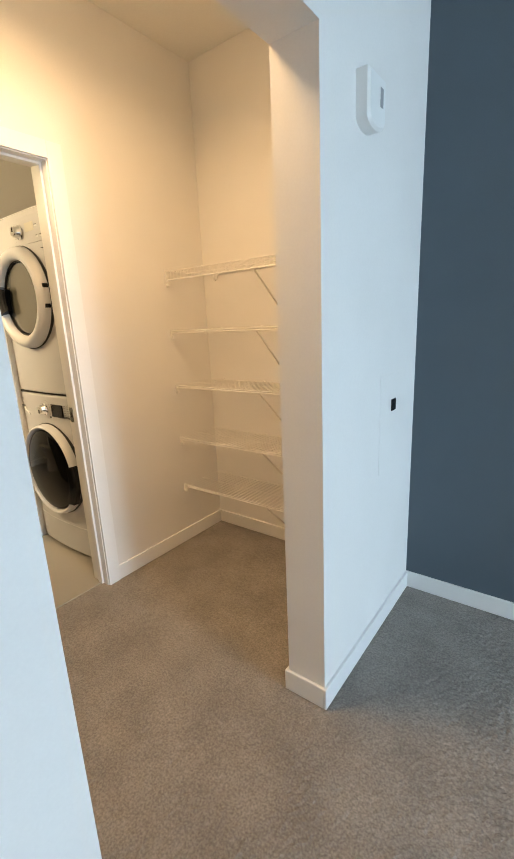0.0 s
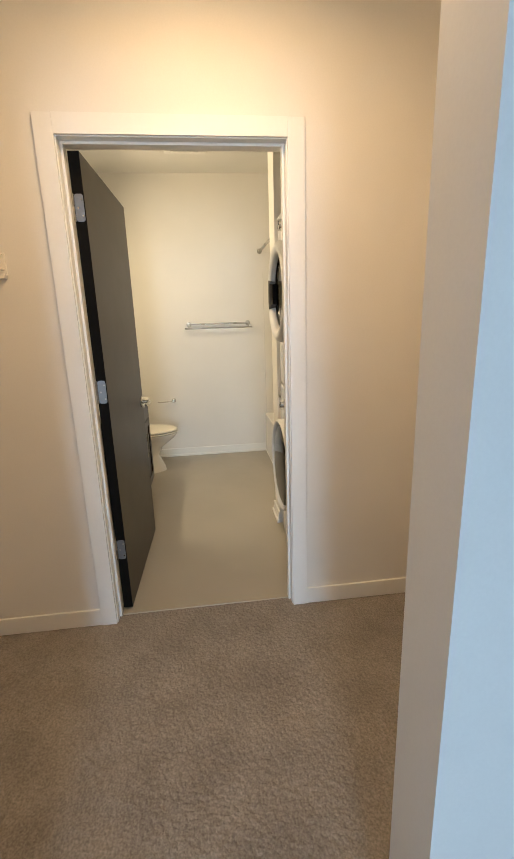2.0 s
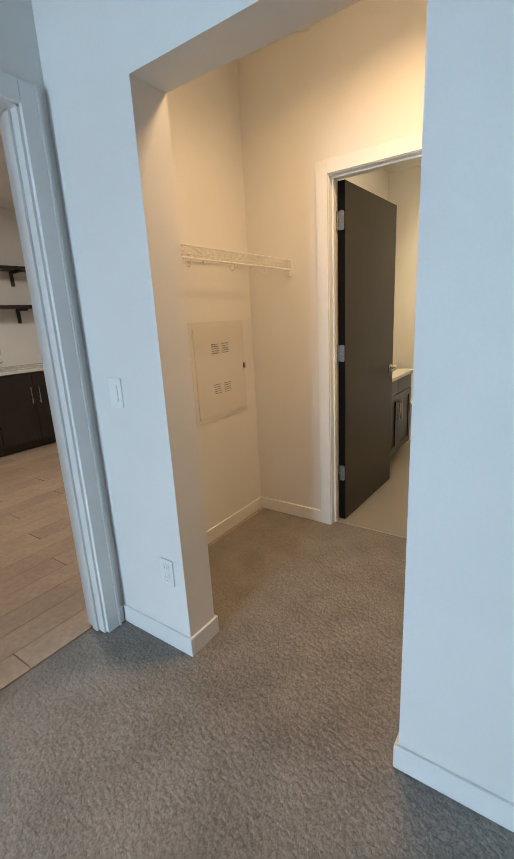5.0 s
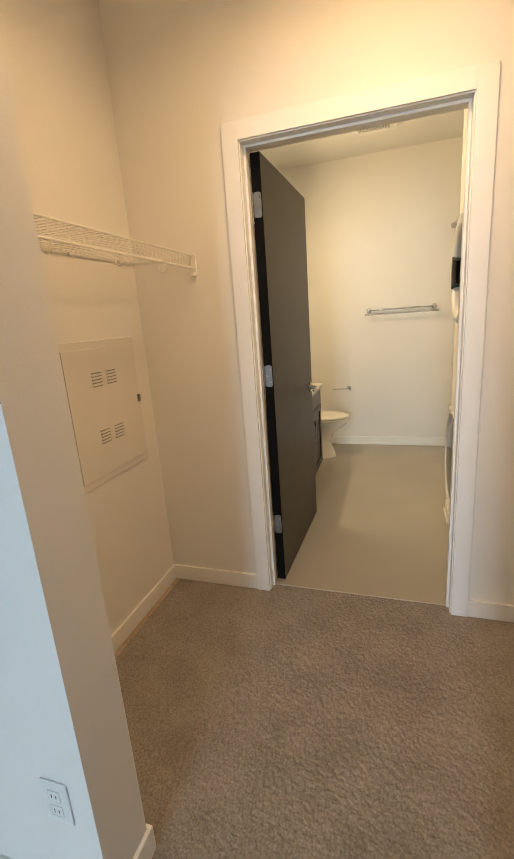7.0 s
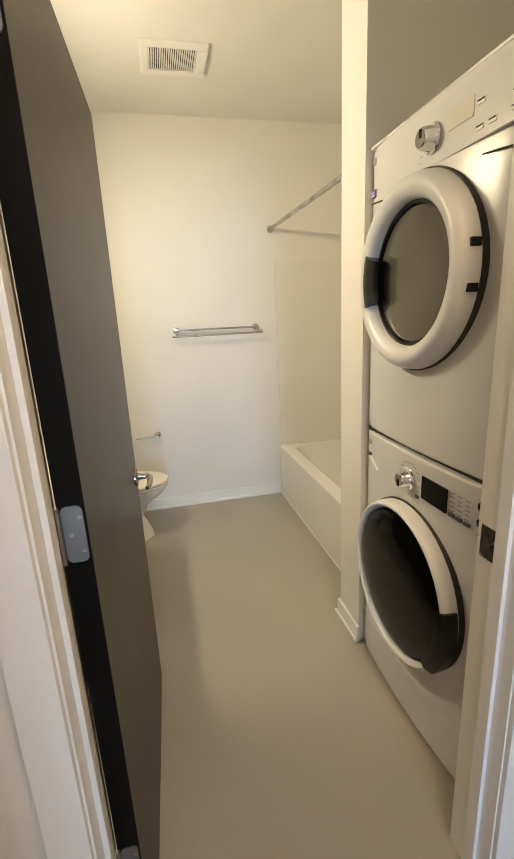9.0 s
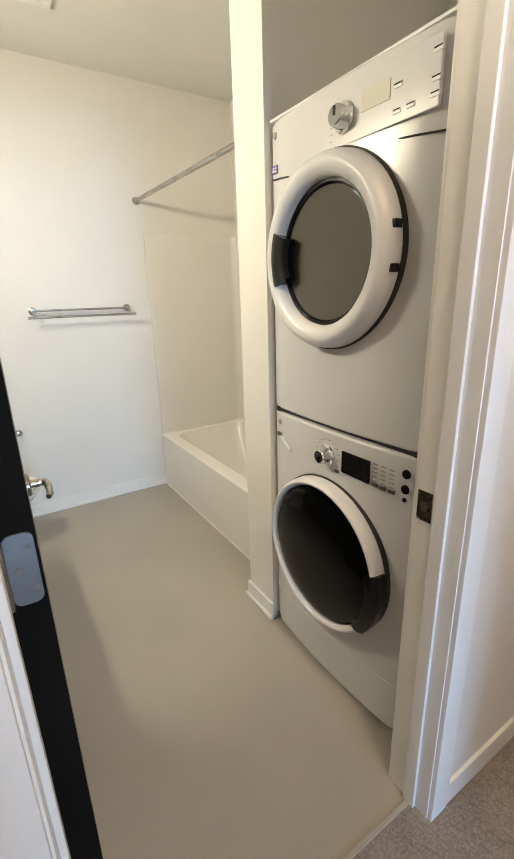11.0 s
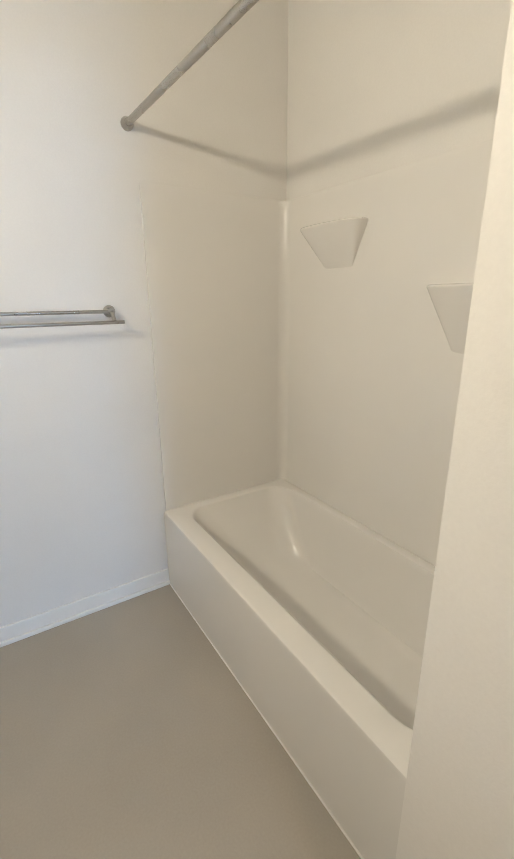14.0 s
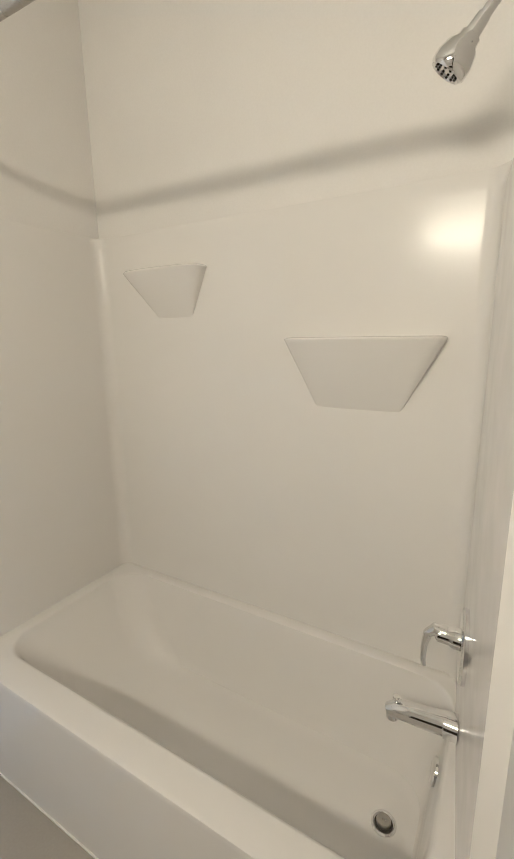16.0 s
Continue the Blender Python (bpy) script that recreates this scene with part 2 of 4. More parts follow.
struct("wall_closet_bath", boxes((BATH_X, LEFT, 0, DOOR_X, DOOR_L - 0.02, CEIL), (BATH_X, DOOR_R + 0.02, 0, DOOR_X, RIGHT, CEIL), (BATH_X, RIGHT, 0, BATH_X + 0.01, TUB_Y, CEIL),
       (BATH_X, DOOR_L - 0.02, DOOR_H + 0.02, DOOR_X, DOOR_R + 0.02, CEIL)), WALL, "cream painted wall with the bathroom doorway", "wall")
struct("wall_opening", boxes((OPEN_IN, LEFT, 0, OPEN_OUT, OPEN_L, CEIL), (OPEN_IN, OPEN_R, 0, OPEN_OUT, RIGHT, CEIL),
       (OPEN_IN, OPEN_L, OPEN_H, OPEN_OUT, OPEN_R, CEIL)), WALL, "white painted wall with a wide cased-free opening", "wall")
struct("wall_closet_south", boxes((FAR - T, LEFT - T, 0, OPEN_IN, LEFT, CEIL)), WALL, "cream painted closet and bathroom side wall", "wall")
struct("wall_closet_north", boxes((BATH_X, RIGHT, 0, OPEN_OUT, RIGHT + T, CEIL), (FAR - T, TUB_Y, 0, BATH_X, TUB_Y + T, CEIL)), WALL, "cream painted closet and tub side wall", "wall")
struct("wall_bath_end", boxes((FAR - T, LEFT, 0, FAR, TUB_Y, CEIL)), WALL, "white painted bathroom end wall", "wall")
struct("wall_partition", boxes((-1.074, 0.940, 0, -0.882, TUB_Y, BATH_CEIL)), WALL, "white painted wall between laundry recess and tub", "wall")
struct("wall_accent", boxes((OPEN_OUT, ACCENT_Y, 0, BED_X, ACCENT_Y + T, CEIL)), BLUE, "dark slate blue accent wall in the bedroom", "wall")
KD0, KD1 = 1.408, 2.27
struct("wall_kitchen", boxes((OPEN_OUT, HALL_Y - T, 0, KD0, HALL_Y, CEIL), (KD1, HALL_Y - T, 0, BED_X, HALL_Y, CEIL),
       (KD0, HALL_Y - T, 2.05, KD1, HALL_Y, CEIL), (OPEN_IN, LEFT - T, 0, OPEN_OUT, LEFT, CEIL)), WALL, "white painted bedroom wall with the kitchen doorway", "wall")
struct("wall_window", boxes((BED_X, HALL_Y - T, 0, BED_X + T, WINDOW_Y0, CEIL), (BED_X, WINDOW_Y1, 0, BED_X + T, ACCENT_Y + T, CEIL),
       (BED_X, WINDOW_Y0, 0, BED_X + T, WINDOW_Y1, WINDOW_Z0), (BED_X, WINDOW_Y0, WINDOW_Z1, BED_X + T, WINDOW_Y1, CEIL)), WALL, "white painted bedroom window wall", "wall")
struct("ceiling", boxes((BATH_X, LEFT - T, CEIL, BED_X + T, RIGHT + T, CEIL + 0.1)), CEILING, "flat white ceiling of closet and bedroom", "ceiling")
struct("ceiling_bath", boxes((FAR - T, LEFT - T, BATH_CEIL, BATH_X, TUB_Y + T, CEIL + 0.1)), CEILING, "flat white bathroom ceiling", "ceiling")
struct("ceiling_kitchen", boxes((-2.0, -4.6, CEIL, 3.6, HALL_Y - T, CEIL + 0.1)), CEILING, "flat white kitchen ceiling", "ceiling")
struct("wall_kitchen_back", boxes((-2.0, -4.55, 0, 3.6, -4.43, CEIL)), WALL, "pale painted kitchen back wall", "wall")
struct("wall_kitchen_west", boxes((-2.12, -4.55, 0, -2.0, LEFT - T, CEIL)), WALL, "pale painted kitchen side wall", "wall")
struct("wall_kitchen_east", boxes((3.6, -4.55, 0, 3.72, HALL_Y - T, CEIL)), WALL, "pale painted kitchen side wall", "wall")


def board(name, rows, label):
    return struct(name, boxes(*rows, bevel=0.003), TRIM, label, "baseboard")


BB, BT = 0.083, 0.012
board("baseboard_closet_door", [(0, LEFT + BT, 0, BT, DOOR_L - 0.068, BB), (0, DOOR_R + 0.068, 0, BT, RIGHT - BT, BB)], "white painted closet baseboard")
board("baseboard_closet_south", [(0, LEFT, 0, OPEN_IN, LEFT + BT, BB)], "white painted closet baseboard")
board("baseboard_closet_north", [(0, RIGHT - BT, 0, OPEN_IN, RIGHT, BB)], "white painted closet baseboard")
board("baseboard_opening_south", [(OPEN_IN - BT, LEFT + BT, 0, OPEN_IN, OPEN_L + BT, BB), (OPEN_IN, OPEN_L, 0, OPEN_OUT, OPEN_L + BT, BB),
      (OPEN_OUT, HALL_Y + BT, 0, OPEN_OUT + BT, OPEN_L + BT, BB)], "white baseboard wrapped round the opening")
board("baseboard_opening_north", [(OPEN_IN - BT, OPEN_R - BT, 0, OPEN_IN, RIGHT - BT, BB), (OPEN_IN, OPEN_R - BT, 0, OPEN_OUT, OPEN_R, BB),
      (OPEN_OUT, OPEN_R - BT, 0, OPEN_OUT + BT, ACCENT_Y - BT, BB)], "white baseboard wrapped round the opening")
board("baseboard_accent", [(OPEN_OUT, ACCENT_Y - BT, 0, BED_X, ACCENT_Y, BB)], "white baseboard under the blue wall")
board("baseboard_bath_end", [(FAR, LEFT, 0, FAR + BT, 1.09, BB), (FAR + BT, LEFT, 0, FAR + BT + 0.012, 1.09, 0.02)], "white bathroom baseboard with a shoe moulding")
board("baseboard_partition", [(-1.086, 0.928, 0, -0.873, 0.940, BB), (-1.096, 0.918, 0, -0.873, 0.928, 0.02),
      (-1.086, 0.940, 0, -1.074, 1.09, BB)], "white baseboard round the partition end")
board("baseboard_kitchen_door", [(OPEN_OUT + BT, HALL_Y, 0, KD0 - 0.07, HALL_Y + BT, BB)], "short white bedroom baseboard")

# carpet with a real pile surface
def carpet():
    step = 0.0075
    x0, x1, y0, y1 = -0.055, 2.6, LEFT, 1.765
    nx, ny = int((x1 - x0) / step), int((y1 - y0) / step)
    rng = np.random.default_rng(4)
    gx, gy = np.meshgrid(np.linspace(x0, x1, nx), np.linspace(y0, y1, ny), indexing="ij")
    z = rng.random((nx, ny))
    z = 0.5 * z + 0.5 * (np.roll(z, 1, 0) + np.roll(z, 1, 1) + np.roll(z, -1, 0) + np.roll(z, -1, 1)) / 4
    z = -0.002 + 0.0065 * (z - 0.5) + 0.0015 * np.sin(gx * 7 + 1.3 * np.sin(gy * 5)) * np.sin(gy * 6 + gx)
    jx, jy = (rng.random((nx, ny)) - 0.5) * step * 0.7, (rng.random((nx, ny)) - 0.5) * step * 0.7
    co = np.stack([gx + jx, gy + jy, z], -1).reshape(-1, 3)
    i = np.arange(nx * ny).reshape(nx, ny)
    faces = np.stack([i[:-1, :-1], i[1:, :-1], i[1:, 1:], i[:-1, 1:]], -1).reshape(-1, 4)
    c = co[faces].mean(1)
    faces = faces[~((c[:, 0] > OPEN_OUT) & (c[:, 1] < HALL_Y - 0.084))]
    data = bpy.data.meshes.new("carpet")
    data.from_pydata(co.tolist(), [], faces.tolist())
    data.materials.append(CARPET)
    ob = new("carpet", data)
    return tagged(ob, "grey-brown cut-pile carpet over closet and bedroom", "carpet", "", "structure")


carpet()
struct("carpet_bedroom", boxes((2.6, HALL_Y, -0.02, BED_X, 1.70, -0.002)), CARPET, "grey-brown carpet by the bedroom window", "carpet")
struct("threshold_bath", boxes((-0.062, DOOR_L - 0.018, -0.002, -0.048, DOOR_R + 0.018, 0.004), bevel=0.0015), VINYL, "thin vinyl edge strip in the doorway", "trim")


def door_frame(name, y0, y1, h, label):
    """Lining, stops and casings of a doorway in the wall at x = BATH_X to DOOR_X."""
    ob = thing(name, label, "door frame", kind="structure")
    for side, (a, b) in (("lining", (y0 - 0.018, y0)), ("lining", (y1, y1 + 0.018))):
        part(side, boxes((BATH_X - 0.002, a, 0, DOOR_X + 0.002, b, h + 0.018), bevel=0.001), TRIM, ob)
    part("head_lining", boxes((BATH_X - 0.002, y0, h, DOOR_X + 0.002, y1, h + 0.018)), TRIM, ob)
    sx0, sx1 = -0.070, -0.036
    part("stop", boxes((sx0, y0, 0, sx1, y0 + 0.011, h), bevel=0.002), TRIM, ob)
    part("stop", boxes((sx0, y1 - 0.011, 0, sx1, y1, h), bevel=0.002), TRIM, ob)
    part("head_stop", boxes((sx0, y0 + 0.011, h - 0.011, sx1, y1 - 0.011, h), bevel=0.002), TRIM, ob)
    w = 0.068
    for x0, x1 in ((DOOR_X, DOOR_X + 0.015), (BATH_X - 0.015, BATH_X)):
        part("casing", boxes((x0, y0 - 0.004 - w, 0, x1, y0 - 0.004, h + 0.004 + w), bevel=0.0025), TRIM, ob)
        part("casing", boxes((x0, y1 + 0.004, 0, x1, y1 + 0.004 + w, h + 0.004 + w), bevel=0.0025), TRIM, ob)
        part("head_casing", boxes((x0, y0 - 0.004, h + 0.004, x1, y1 + 0.004, h + 0.004 + w), bevel=0.0005), TRIM, ob)
    strike = part("strike_plate", boxes((-0.118, y1 - 0.0025, 0.89, -0.078, y1 + 0.001, 0.965), bevel=0.001), NICKEL, ob, "satin nickel strike plate")
    part("strike_hole", boxes((-0.108, y1 - 0.0032, 0.915, -0.090, y1 - 0.0024, 0.94)), SLOT, strike)
    return ob


door_frame("door_1", DOOR_L, DOOR_R, DOOR_H, "white painted frame and casing of the bathroom doorway")


def kitchen_frame():
    ob = thing("door_2", "white painted frame and casing of the kitchen doorway", "door frame", kind="structure")
    y0, y1 = HALL_Y - T, HALL_Y
    part("lining", boxes((KD0, y0, 0, KD0 + 0.016, y1 + 0.002, 2.04), bevel=0.001), TRIM, ob)
    part("lining", boxes((KD1 - 0.016, y0, 0, KD1, y1 + 0.002, 2.04), bevel=0.001), TRIM, ob)
    part("head_lining", boxes((KD0, y0, 2.034, KD1, y1 + 0.002, 2.05)), TRIM, ob)
    part("stop", boxes((KD0 + 0.016, y0 + 0.05, 0, KD0 + 0.027, y0 + 0.085, 2.03), bevel=0.002), TRIM, ob)
    part("casing", boxes((KD0 - 0.062, y1, 0, KD0 + 0.006, y1 + 0.018, 2.11), (KD0 - 0.062, y1 + 0.018, 0, KD0 - 0.05, y1 + 0.022, 2.11), bevel=0.003), TRIM, ob)
    part("casing", boxes((KD1 - 0.006, y1, 0, KD1 + 0.062, y1 + 0.018, 2.11), bevel=0.003), TRIM, ob)
    part("head_casing", boxes((KD0 + 0.006, y1, 2.042, KD1 - 0.006, y1 + 0.018, 2.11), bevel=0.003), TRIM, ob)
    part("casing", boxes((KD0 - 0.062, y0 - 0.018, 0, KD0 + 0.006, y0, 2.11), bevel=0.003), TRIM, ob)
    return ob


kitchen_frame()


def bedroom_window():
    ob = thing("window_1", "white framed bedroom window with clear panes", "window", kind="structure")
    y0, y1, z0, z1, x = WINDOW_Y0, WINDOW_Y1, WINDOW_Z0, WINDOW_Z1, BED_X + 0.06
    part("window_frame", boxes((x, y0, z0, x + 0.05, y0 + 0.05, z1), (x, y1 - 0.05, z0, x + 0.05, y1, z1), (x, y0 + 0.05, z1 - 0.05, x + 0.05, y1 - 0.05, z1),
         (x, y0 + 0.05, z0, x + 0.05, y1 - 0.05, z0 + 0.05), (x, (y0 + y1) / 2 - 0.025, z0 + 0.05, x + 0.05, (y0 + y1) / 2 + 0.025, z1 - 0.05)), TRIM, ob)
    for a, b in ((y0 + 0.05, (y0 + y1) / 2 - 0.025), ((y0 + y1) / 2 + 0.025, y1 - 0.05)):
        p = part("pane", boxes((x + 0.02, a, z0 + 0.05, x + 0.026, b, z1 - 0.05)), CLEAR, ob, "", False)
        p.visible_shadow = False
    return ob


bedroom_window()


# ---- closet things ----
def wire_shelf(name, x0, x1, wall_y, front_y, z, lip, label, group, braces, hooks=()):
    """A vinyl-coated wire shelf: deck wires, rails, wall clips, end brackets and slanted braces."""
    ob = thing(name, label, "shelf", group)
    s = 1 if front_y > wall_y else -1
    n = int((x1 - x0) / 0.0265)
    bm = bmesh.new()
    for i in range(n + 1):
        x = x0 + 0.006 + (x1 - x0 - 0.012) * i / n
        rod_into(bm, (x, wall_y + s * 0.004, z), (x, front_y, z), 0.0017, 5)
        if lip > 0.02:
            rod_into(bm, (x, front_y, z), (x, front_y, z - lip), 0.0013, 5)
    part("wire_deck", bm, WIRE, ob)["kind"] = "stuff"
    part("front_rail", rods(((x0 + 0.003, front_y, z), (x1 - 0.003, front_y, z), 0.0035), n=8), WIRE, ob)
    part("lower_rail", rods(((x0 + 0.003, front_y, z - lip), (x1 - 0.003, front_y, z - lip), 0.0042), n=8), WIRE, ob)
    part("back_rail", rods(((x0 + 0.003, wall_y + s * 0.012, z), (x1 - 0.003, wall_y + s * 0.012, z), 0.0032), n=8), WIRE, ob)
    part("middle_rail", rods(((x0 + 0.003, (wall_y + front_y) / 2, z - 0.003), (x1 - 0.003, (wall_y + front_y) / 2, z - 0.003), 0.0028), n=8), WIRE, ob)
    for xe, d in ((x0, 1), (x1, -1)):
        part("end_bracket", boxes((xe, front_y - 0.016, z - lip - 0.022, xe + d * 0.010, front_y + 0.010, z + 0.008), (xe, front_y - 0.012, z - lip - 0.034, xe + d * 0.022, front_y + 0.006, z - lip - 0.016), bevel=0.002), WIRE, ob)
    for i in range(4):
        x = x0 + 0.12 + (x1 - x0 - 0.24) * i / 3
        part("wall_clip", boxes((x - 0.007, wall_y, z - 0.012, x + 0.007, wall_y + s * 0.014, z + 0.008), bevel=0.002), WIRE, ob)
    for x in braces:
        a, b = Vector((x, front_y - s * 0.004, z - lip + 0.006)), Vector((x, wall_y + s * 0.006, z - 0.285))
        bm = rods((a, b, 0.0052), n=8)
        bmesh.ops.create_cube(bm, size=1, matrix=Matrix.LocRotScale((x, wall_y + s * 0.004, z - 0.30), None, (0.016, 0.008, 0.05)))
        part("brace", bm, WIRE, ob)
    for x in hooks:
        pts = []
        for k in range(11):
            a = radians(-20 + 220 * k / 10)
            pts.append((x, front_y - s * (0.012 - 0.016 * math.cos(a)), z - lip - 0.014 - 0.020 * math.sin(a)))
        part("rod_hook", tube([(x, front_y, z - lip)] + pts, 0.0026, 6), WIRE, ob)
    return ob


SHELVES = "wire shelves on the closet wall"
for height, low in ((1.628, 0.045), (1.306, 0.010), (0.992, 0.010), (0.672, 0.010), (0.366, 0.010)):
    wire_shelf("wire_shelf", 0.0, OPEN_IN, RIGHT, 1.462, height, low, "white vinyl-coated wire shelf stacked on the closet wall" if low < 0.02 else
               "white wire closet shelf with a deep front lip, the topmost", SHELVES, (0.60,), (0.35, 0.85) if low > 0.02 else ())
wire_shelf("wire_shelf", 0.0, OPEN_IN, LEFT, -0.245, 1.640, 0.052, "white wire closet shelf with rod hooks above the breaker panel", "", (), (0.27, 0.55, 0.86))


def breaker_panel():
    ob = thing("breaker_panel", "cream painted steel breaker panel cover with louvres", "breaker panel")
    y, x0, x1, z0, z1 = LEFT, 0.107, 0.597, 0.74, 1.317
    part("cover", boxes((x0, y, z0, x1, y + 0.006, z1), bevel=0.002), PANEL, ob)
    door = part("panel_door", boxes((x0 + 0.028, y + 0.006, z0 + 0.03, x1 - 0.028, y + 0.011, z1 - 0.03), bevel=0.002), PANEL, ob)
    for cx in (0.395, 0.302):
        for cz in (1.165, 0.930):
            for k in range(5):
                z = cz - 0.026 + 0.013 * k
                part("louvre", boxes((cx - 0.032, y + 0.011, z, cx + 0.032, y + 0.0145, z + 0.005), bevel=0.001), PANEL, door)
                part("louvre_slot", boxes((cx - 0.031, y + 0.0108, z - 0.0045, cx + 0.031, y + 0.0116, z - 0.0005)), PRINT, door)
    part("latch", boxes((0.118, y + 0.006, 1.02, 0.130, y + 0.020, 1.055), bevel=0.003), NICKEL, ob, "small steel latch")
    return ob


breaker_panel()


def wall_plate(name, label, category, y, z, rocker):
    ob = thing(name, label, category)
    x = OPEN_OUT
    part("plate", boxes((x, y - 0.036, z - 0.058, x + 0.006, y + 0.036, z + 0.058), bevel=0.003), PLATE, ob)
    if rocker:
        part("rocker", boxes((x + 0.006, y - 0.016, z - 0.032, x + 0.010, y + 0.016, z + 0.032), bevel=0.002), PLATE, ob)
    else:
        for dz in (-0.021, 0.021):
            r = part("receptacle", boxes((x + 0.006, y - 0.016, z + dz - 0.015, x + 0.008, y + 0.016, z + dz + 0.015), bevel=0.002), PLATE, ob)
            for dy in (-0.006, 0.006):
                part("slot", boxes((x + 0.0078, y + dy - 0.001, z + dz - 0.004, x + 0.0084, y + dy + 0.001, z + dz + 0.006)), SLOT, r)
    return ob


wall_plate("light_switch", "white rocker light switch on the bedroom wall", "light switch", -0.268, 1.075, True)
wall_plate("power_outlet", "white duplex outlet low on the bedroom wall", "outlet", -0.098, 0.355, False)


def door_chime():
    ob = thing("door_chime", "white plastic chime unit with a rounded foot", "chime")
    y0, y1, z0, z1 = 1.045, 1.168, 1.862, 2.005
    ring = [(y0, z1), (y0, z0 + 0.03)] + [((y0 + y1) / 2 - 0.0615 * math.cos(radians(a)), z0 + 0.03 - 0.03 * math.sin(radians(a))) for a in range(20, 180, 20)] + [(y1, z0 + 0.03), (y1, z1)]
    bm = loft([[(OPEN_OUT, y, z) for y, z in ring], [(OPEN_OUT + 0.034, y, z) for y, z in ring], [(OPEN_OUT + 0.042, (y0 + y1) / 2 + (y - (y0 + y1) / 2) * 0.88, 1.934 + (z - 1.934) * 0.9) for y, z in ring]])
    part("case", bm, PLATE, ob)
    part("grille", boxes((OPEN_OUT + 0.042, 1.122, 1.925, OPEN_OUT + 0.0435, 1.143, 1.975), bevel=0.0006), PRINT, ob, "grey sounder grille")
    return ob


door_chime()


def media_panel():
    ob = thing("media_panel", "flush white wall panel with a small black latch", "wall panel")
    part("panel_door", boxes((OPEN_OUT, 1.287, 0.72, OPEN_OUT + 0.0014, 1.60, 1.116), bevel=0.0006), WALL, ob)
    part("latch", boxes((OPEN_OUT + 0.0022, 1.402, 0.962, OPEN_OUT + 0.006, 1.448, 1.010), bevel=0.001), BLACK, ob, "square black latch")
    return ob


media_panel()
sprinkler = thing("sprinkler_cover", "round white sprinkler cover on the closet ceiling", "sprinkler")
part("cover_plate", lathe([(0, 0.0), (0, 0.034), (0.003, 0.036), (0.014, 0.036), (0.014, 0.043), (0.018, 0.044), (0.022, 0.044), (0.022, 0.0)], (0.042, -0.105, CEIL - 0.022), (0, 0, 1), 32), TRIM, sprinkler)

ceiling_lamp = thing("ceiling_lamp", "flush round ceiling lamp lit warm in the closet", "ceiling lamp")
part("base", lathe([(0, 0), (0, 0.15), (0.03, 0.15), (0.03, 0)], (0.70, 0.55, CEIL - 0.03), (0, 0, 1), 32), TRIM, ceiling_lamp)
part("diffuser", lathe([(0, 0), (0.0, 0.10), (0.02, 0.135), (0.045, 0.14), (0.045, 0)], (0.70, 0.55, CEIL - 0.075), (0, 0, 1), 32), LAMP, ceiling_lamp)


# ---- bathroom door leaf ----
def bath_door():
    ob = thing("bathroom_door", "dark stained wooden door standing wide open", "door")
    w, h, t = 0.828, 2.016, 0.044
    turn = pose(-0.092, 0.012, 0.008, 0, 0, -1.6)
    leaf = boxes((-w, 0, 0, 0, t, h), bevel=0.002)
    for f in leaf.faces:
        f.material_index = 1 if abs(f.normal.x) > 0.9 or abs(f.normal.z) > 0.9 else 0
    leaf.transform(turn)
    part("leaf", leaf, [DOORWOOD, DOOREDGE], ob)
    for z in (0.32, 1.082, 1.815):
        bm = boxes((-0.001, 0.006, z - 0.05, 0.003, t - 0.004, z + 0.05))
        bmesh.ops.bevel(bm, geom=[e for e in bm.edges if abs(e.verts[0].co.x - e.verts[1].co.x) > 0.002], offset=0.010, segments=4, affect="EDGES", profile=0.5)
        bm.transform(turn)
        hinge = part("hinge", bm, HINGE_SHADED, ob, "satin nickel hinge")
        bm = rods(((0.006, 0.0, z - 0.05), (0.006, 0.0, z + 0.05), 0.006))
        bm.transform(turn)
        part("knuckle", bm, NICKEL, hinge)
        for dz in (-0.03, 0.0, 0.03):
            bm = rods(((0.0028, 0.026 + (0.008 if dz else -0.008), z + dz), (0.0038, 0.026 + (0.008 if dz else -0.008), z + dz), 0.0038), n=10)
            bm.transform(turn)
            part("screw", bm, NICKEL, hinge)
    for side in (1, -1):
        y0 = t if side > 0 else 0.0
        bm = lathe([(0, 0), (0, 0.033), (0.006, 0.033), (0.010, 0.028), (0.010, 0.012), (0.045, 0.011), (0.045, 0)], (-w + 0.065, y0, 0.90), (0, side, 0), 28)
        bm.transform(turn)
        lever = part("lever_rose", bm, NICKEL, ob, "satin nickel lever handle")
        bm = tube([(-w + 0.065, y0 + side * 0.045, 0.90), (-w + 0.085, y0 + side * 0.052, 0.90), (-w + 0.12, y0 + side * 0.053, 0.899), (-w + 0.155, y0 + side * 0.052, 0.897), (-w + 0.175, y0 + side * 0.046, 0.896)],
                  0.009, 10, (0.0105, 0.0105, 0.0095, 0.0085, 0.007))
        bm.transform(turn)
        part("grip", bm, NICKEL, lever)
    bm = boxes((-w - 0.001, 0.008, 0.86, -w + 0.002, t - 0.008, 0.94), bevel=0.0008)
    bm.transform(turn)
    part("latch_plate", bm, NICKEL, ob)
    return ob


bath_door()


# ---- laundry ----
WX0, WX1, WY = -0.872, -0.186, 0.955


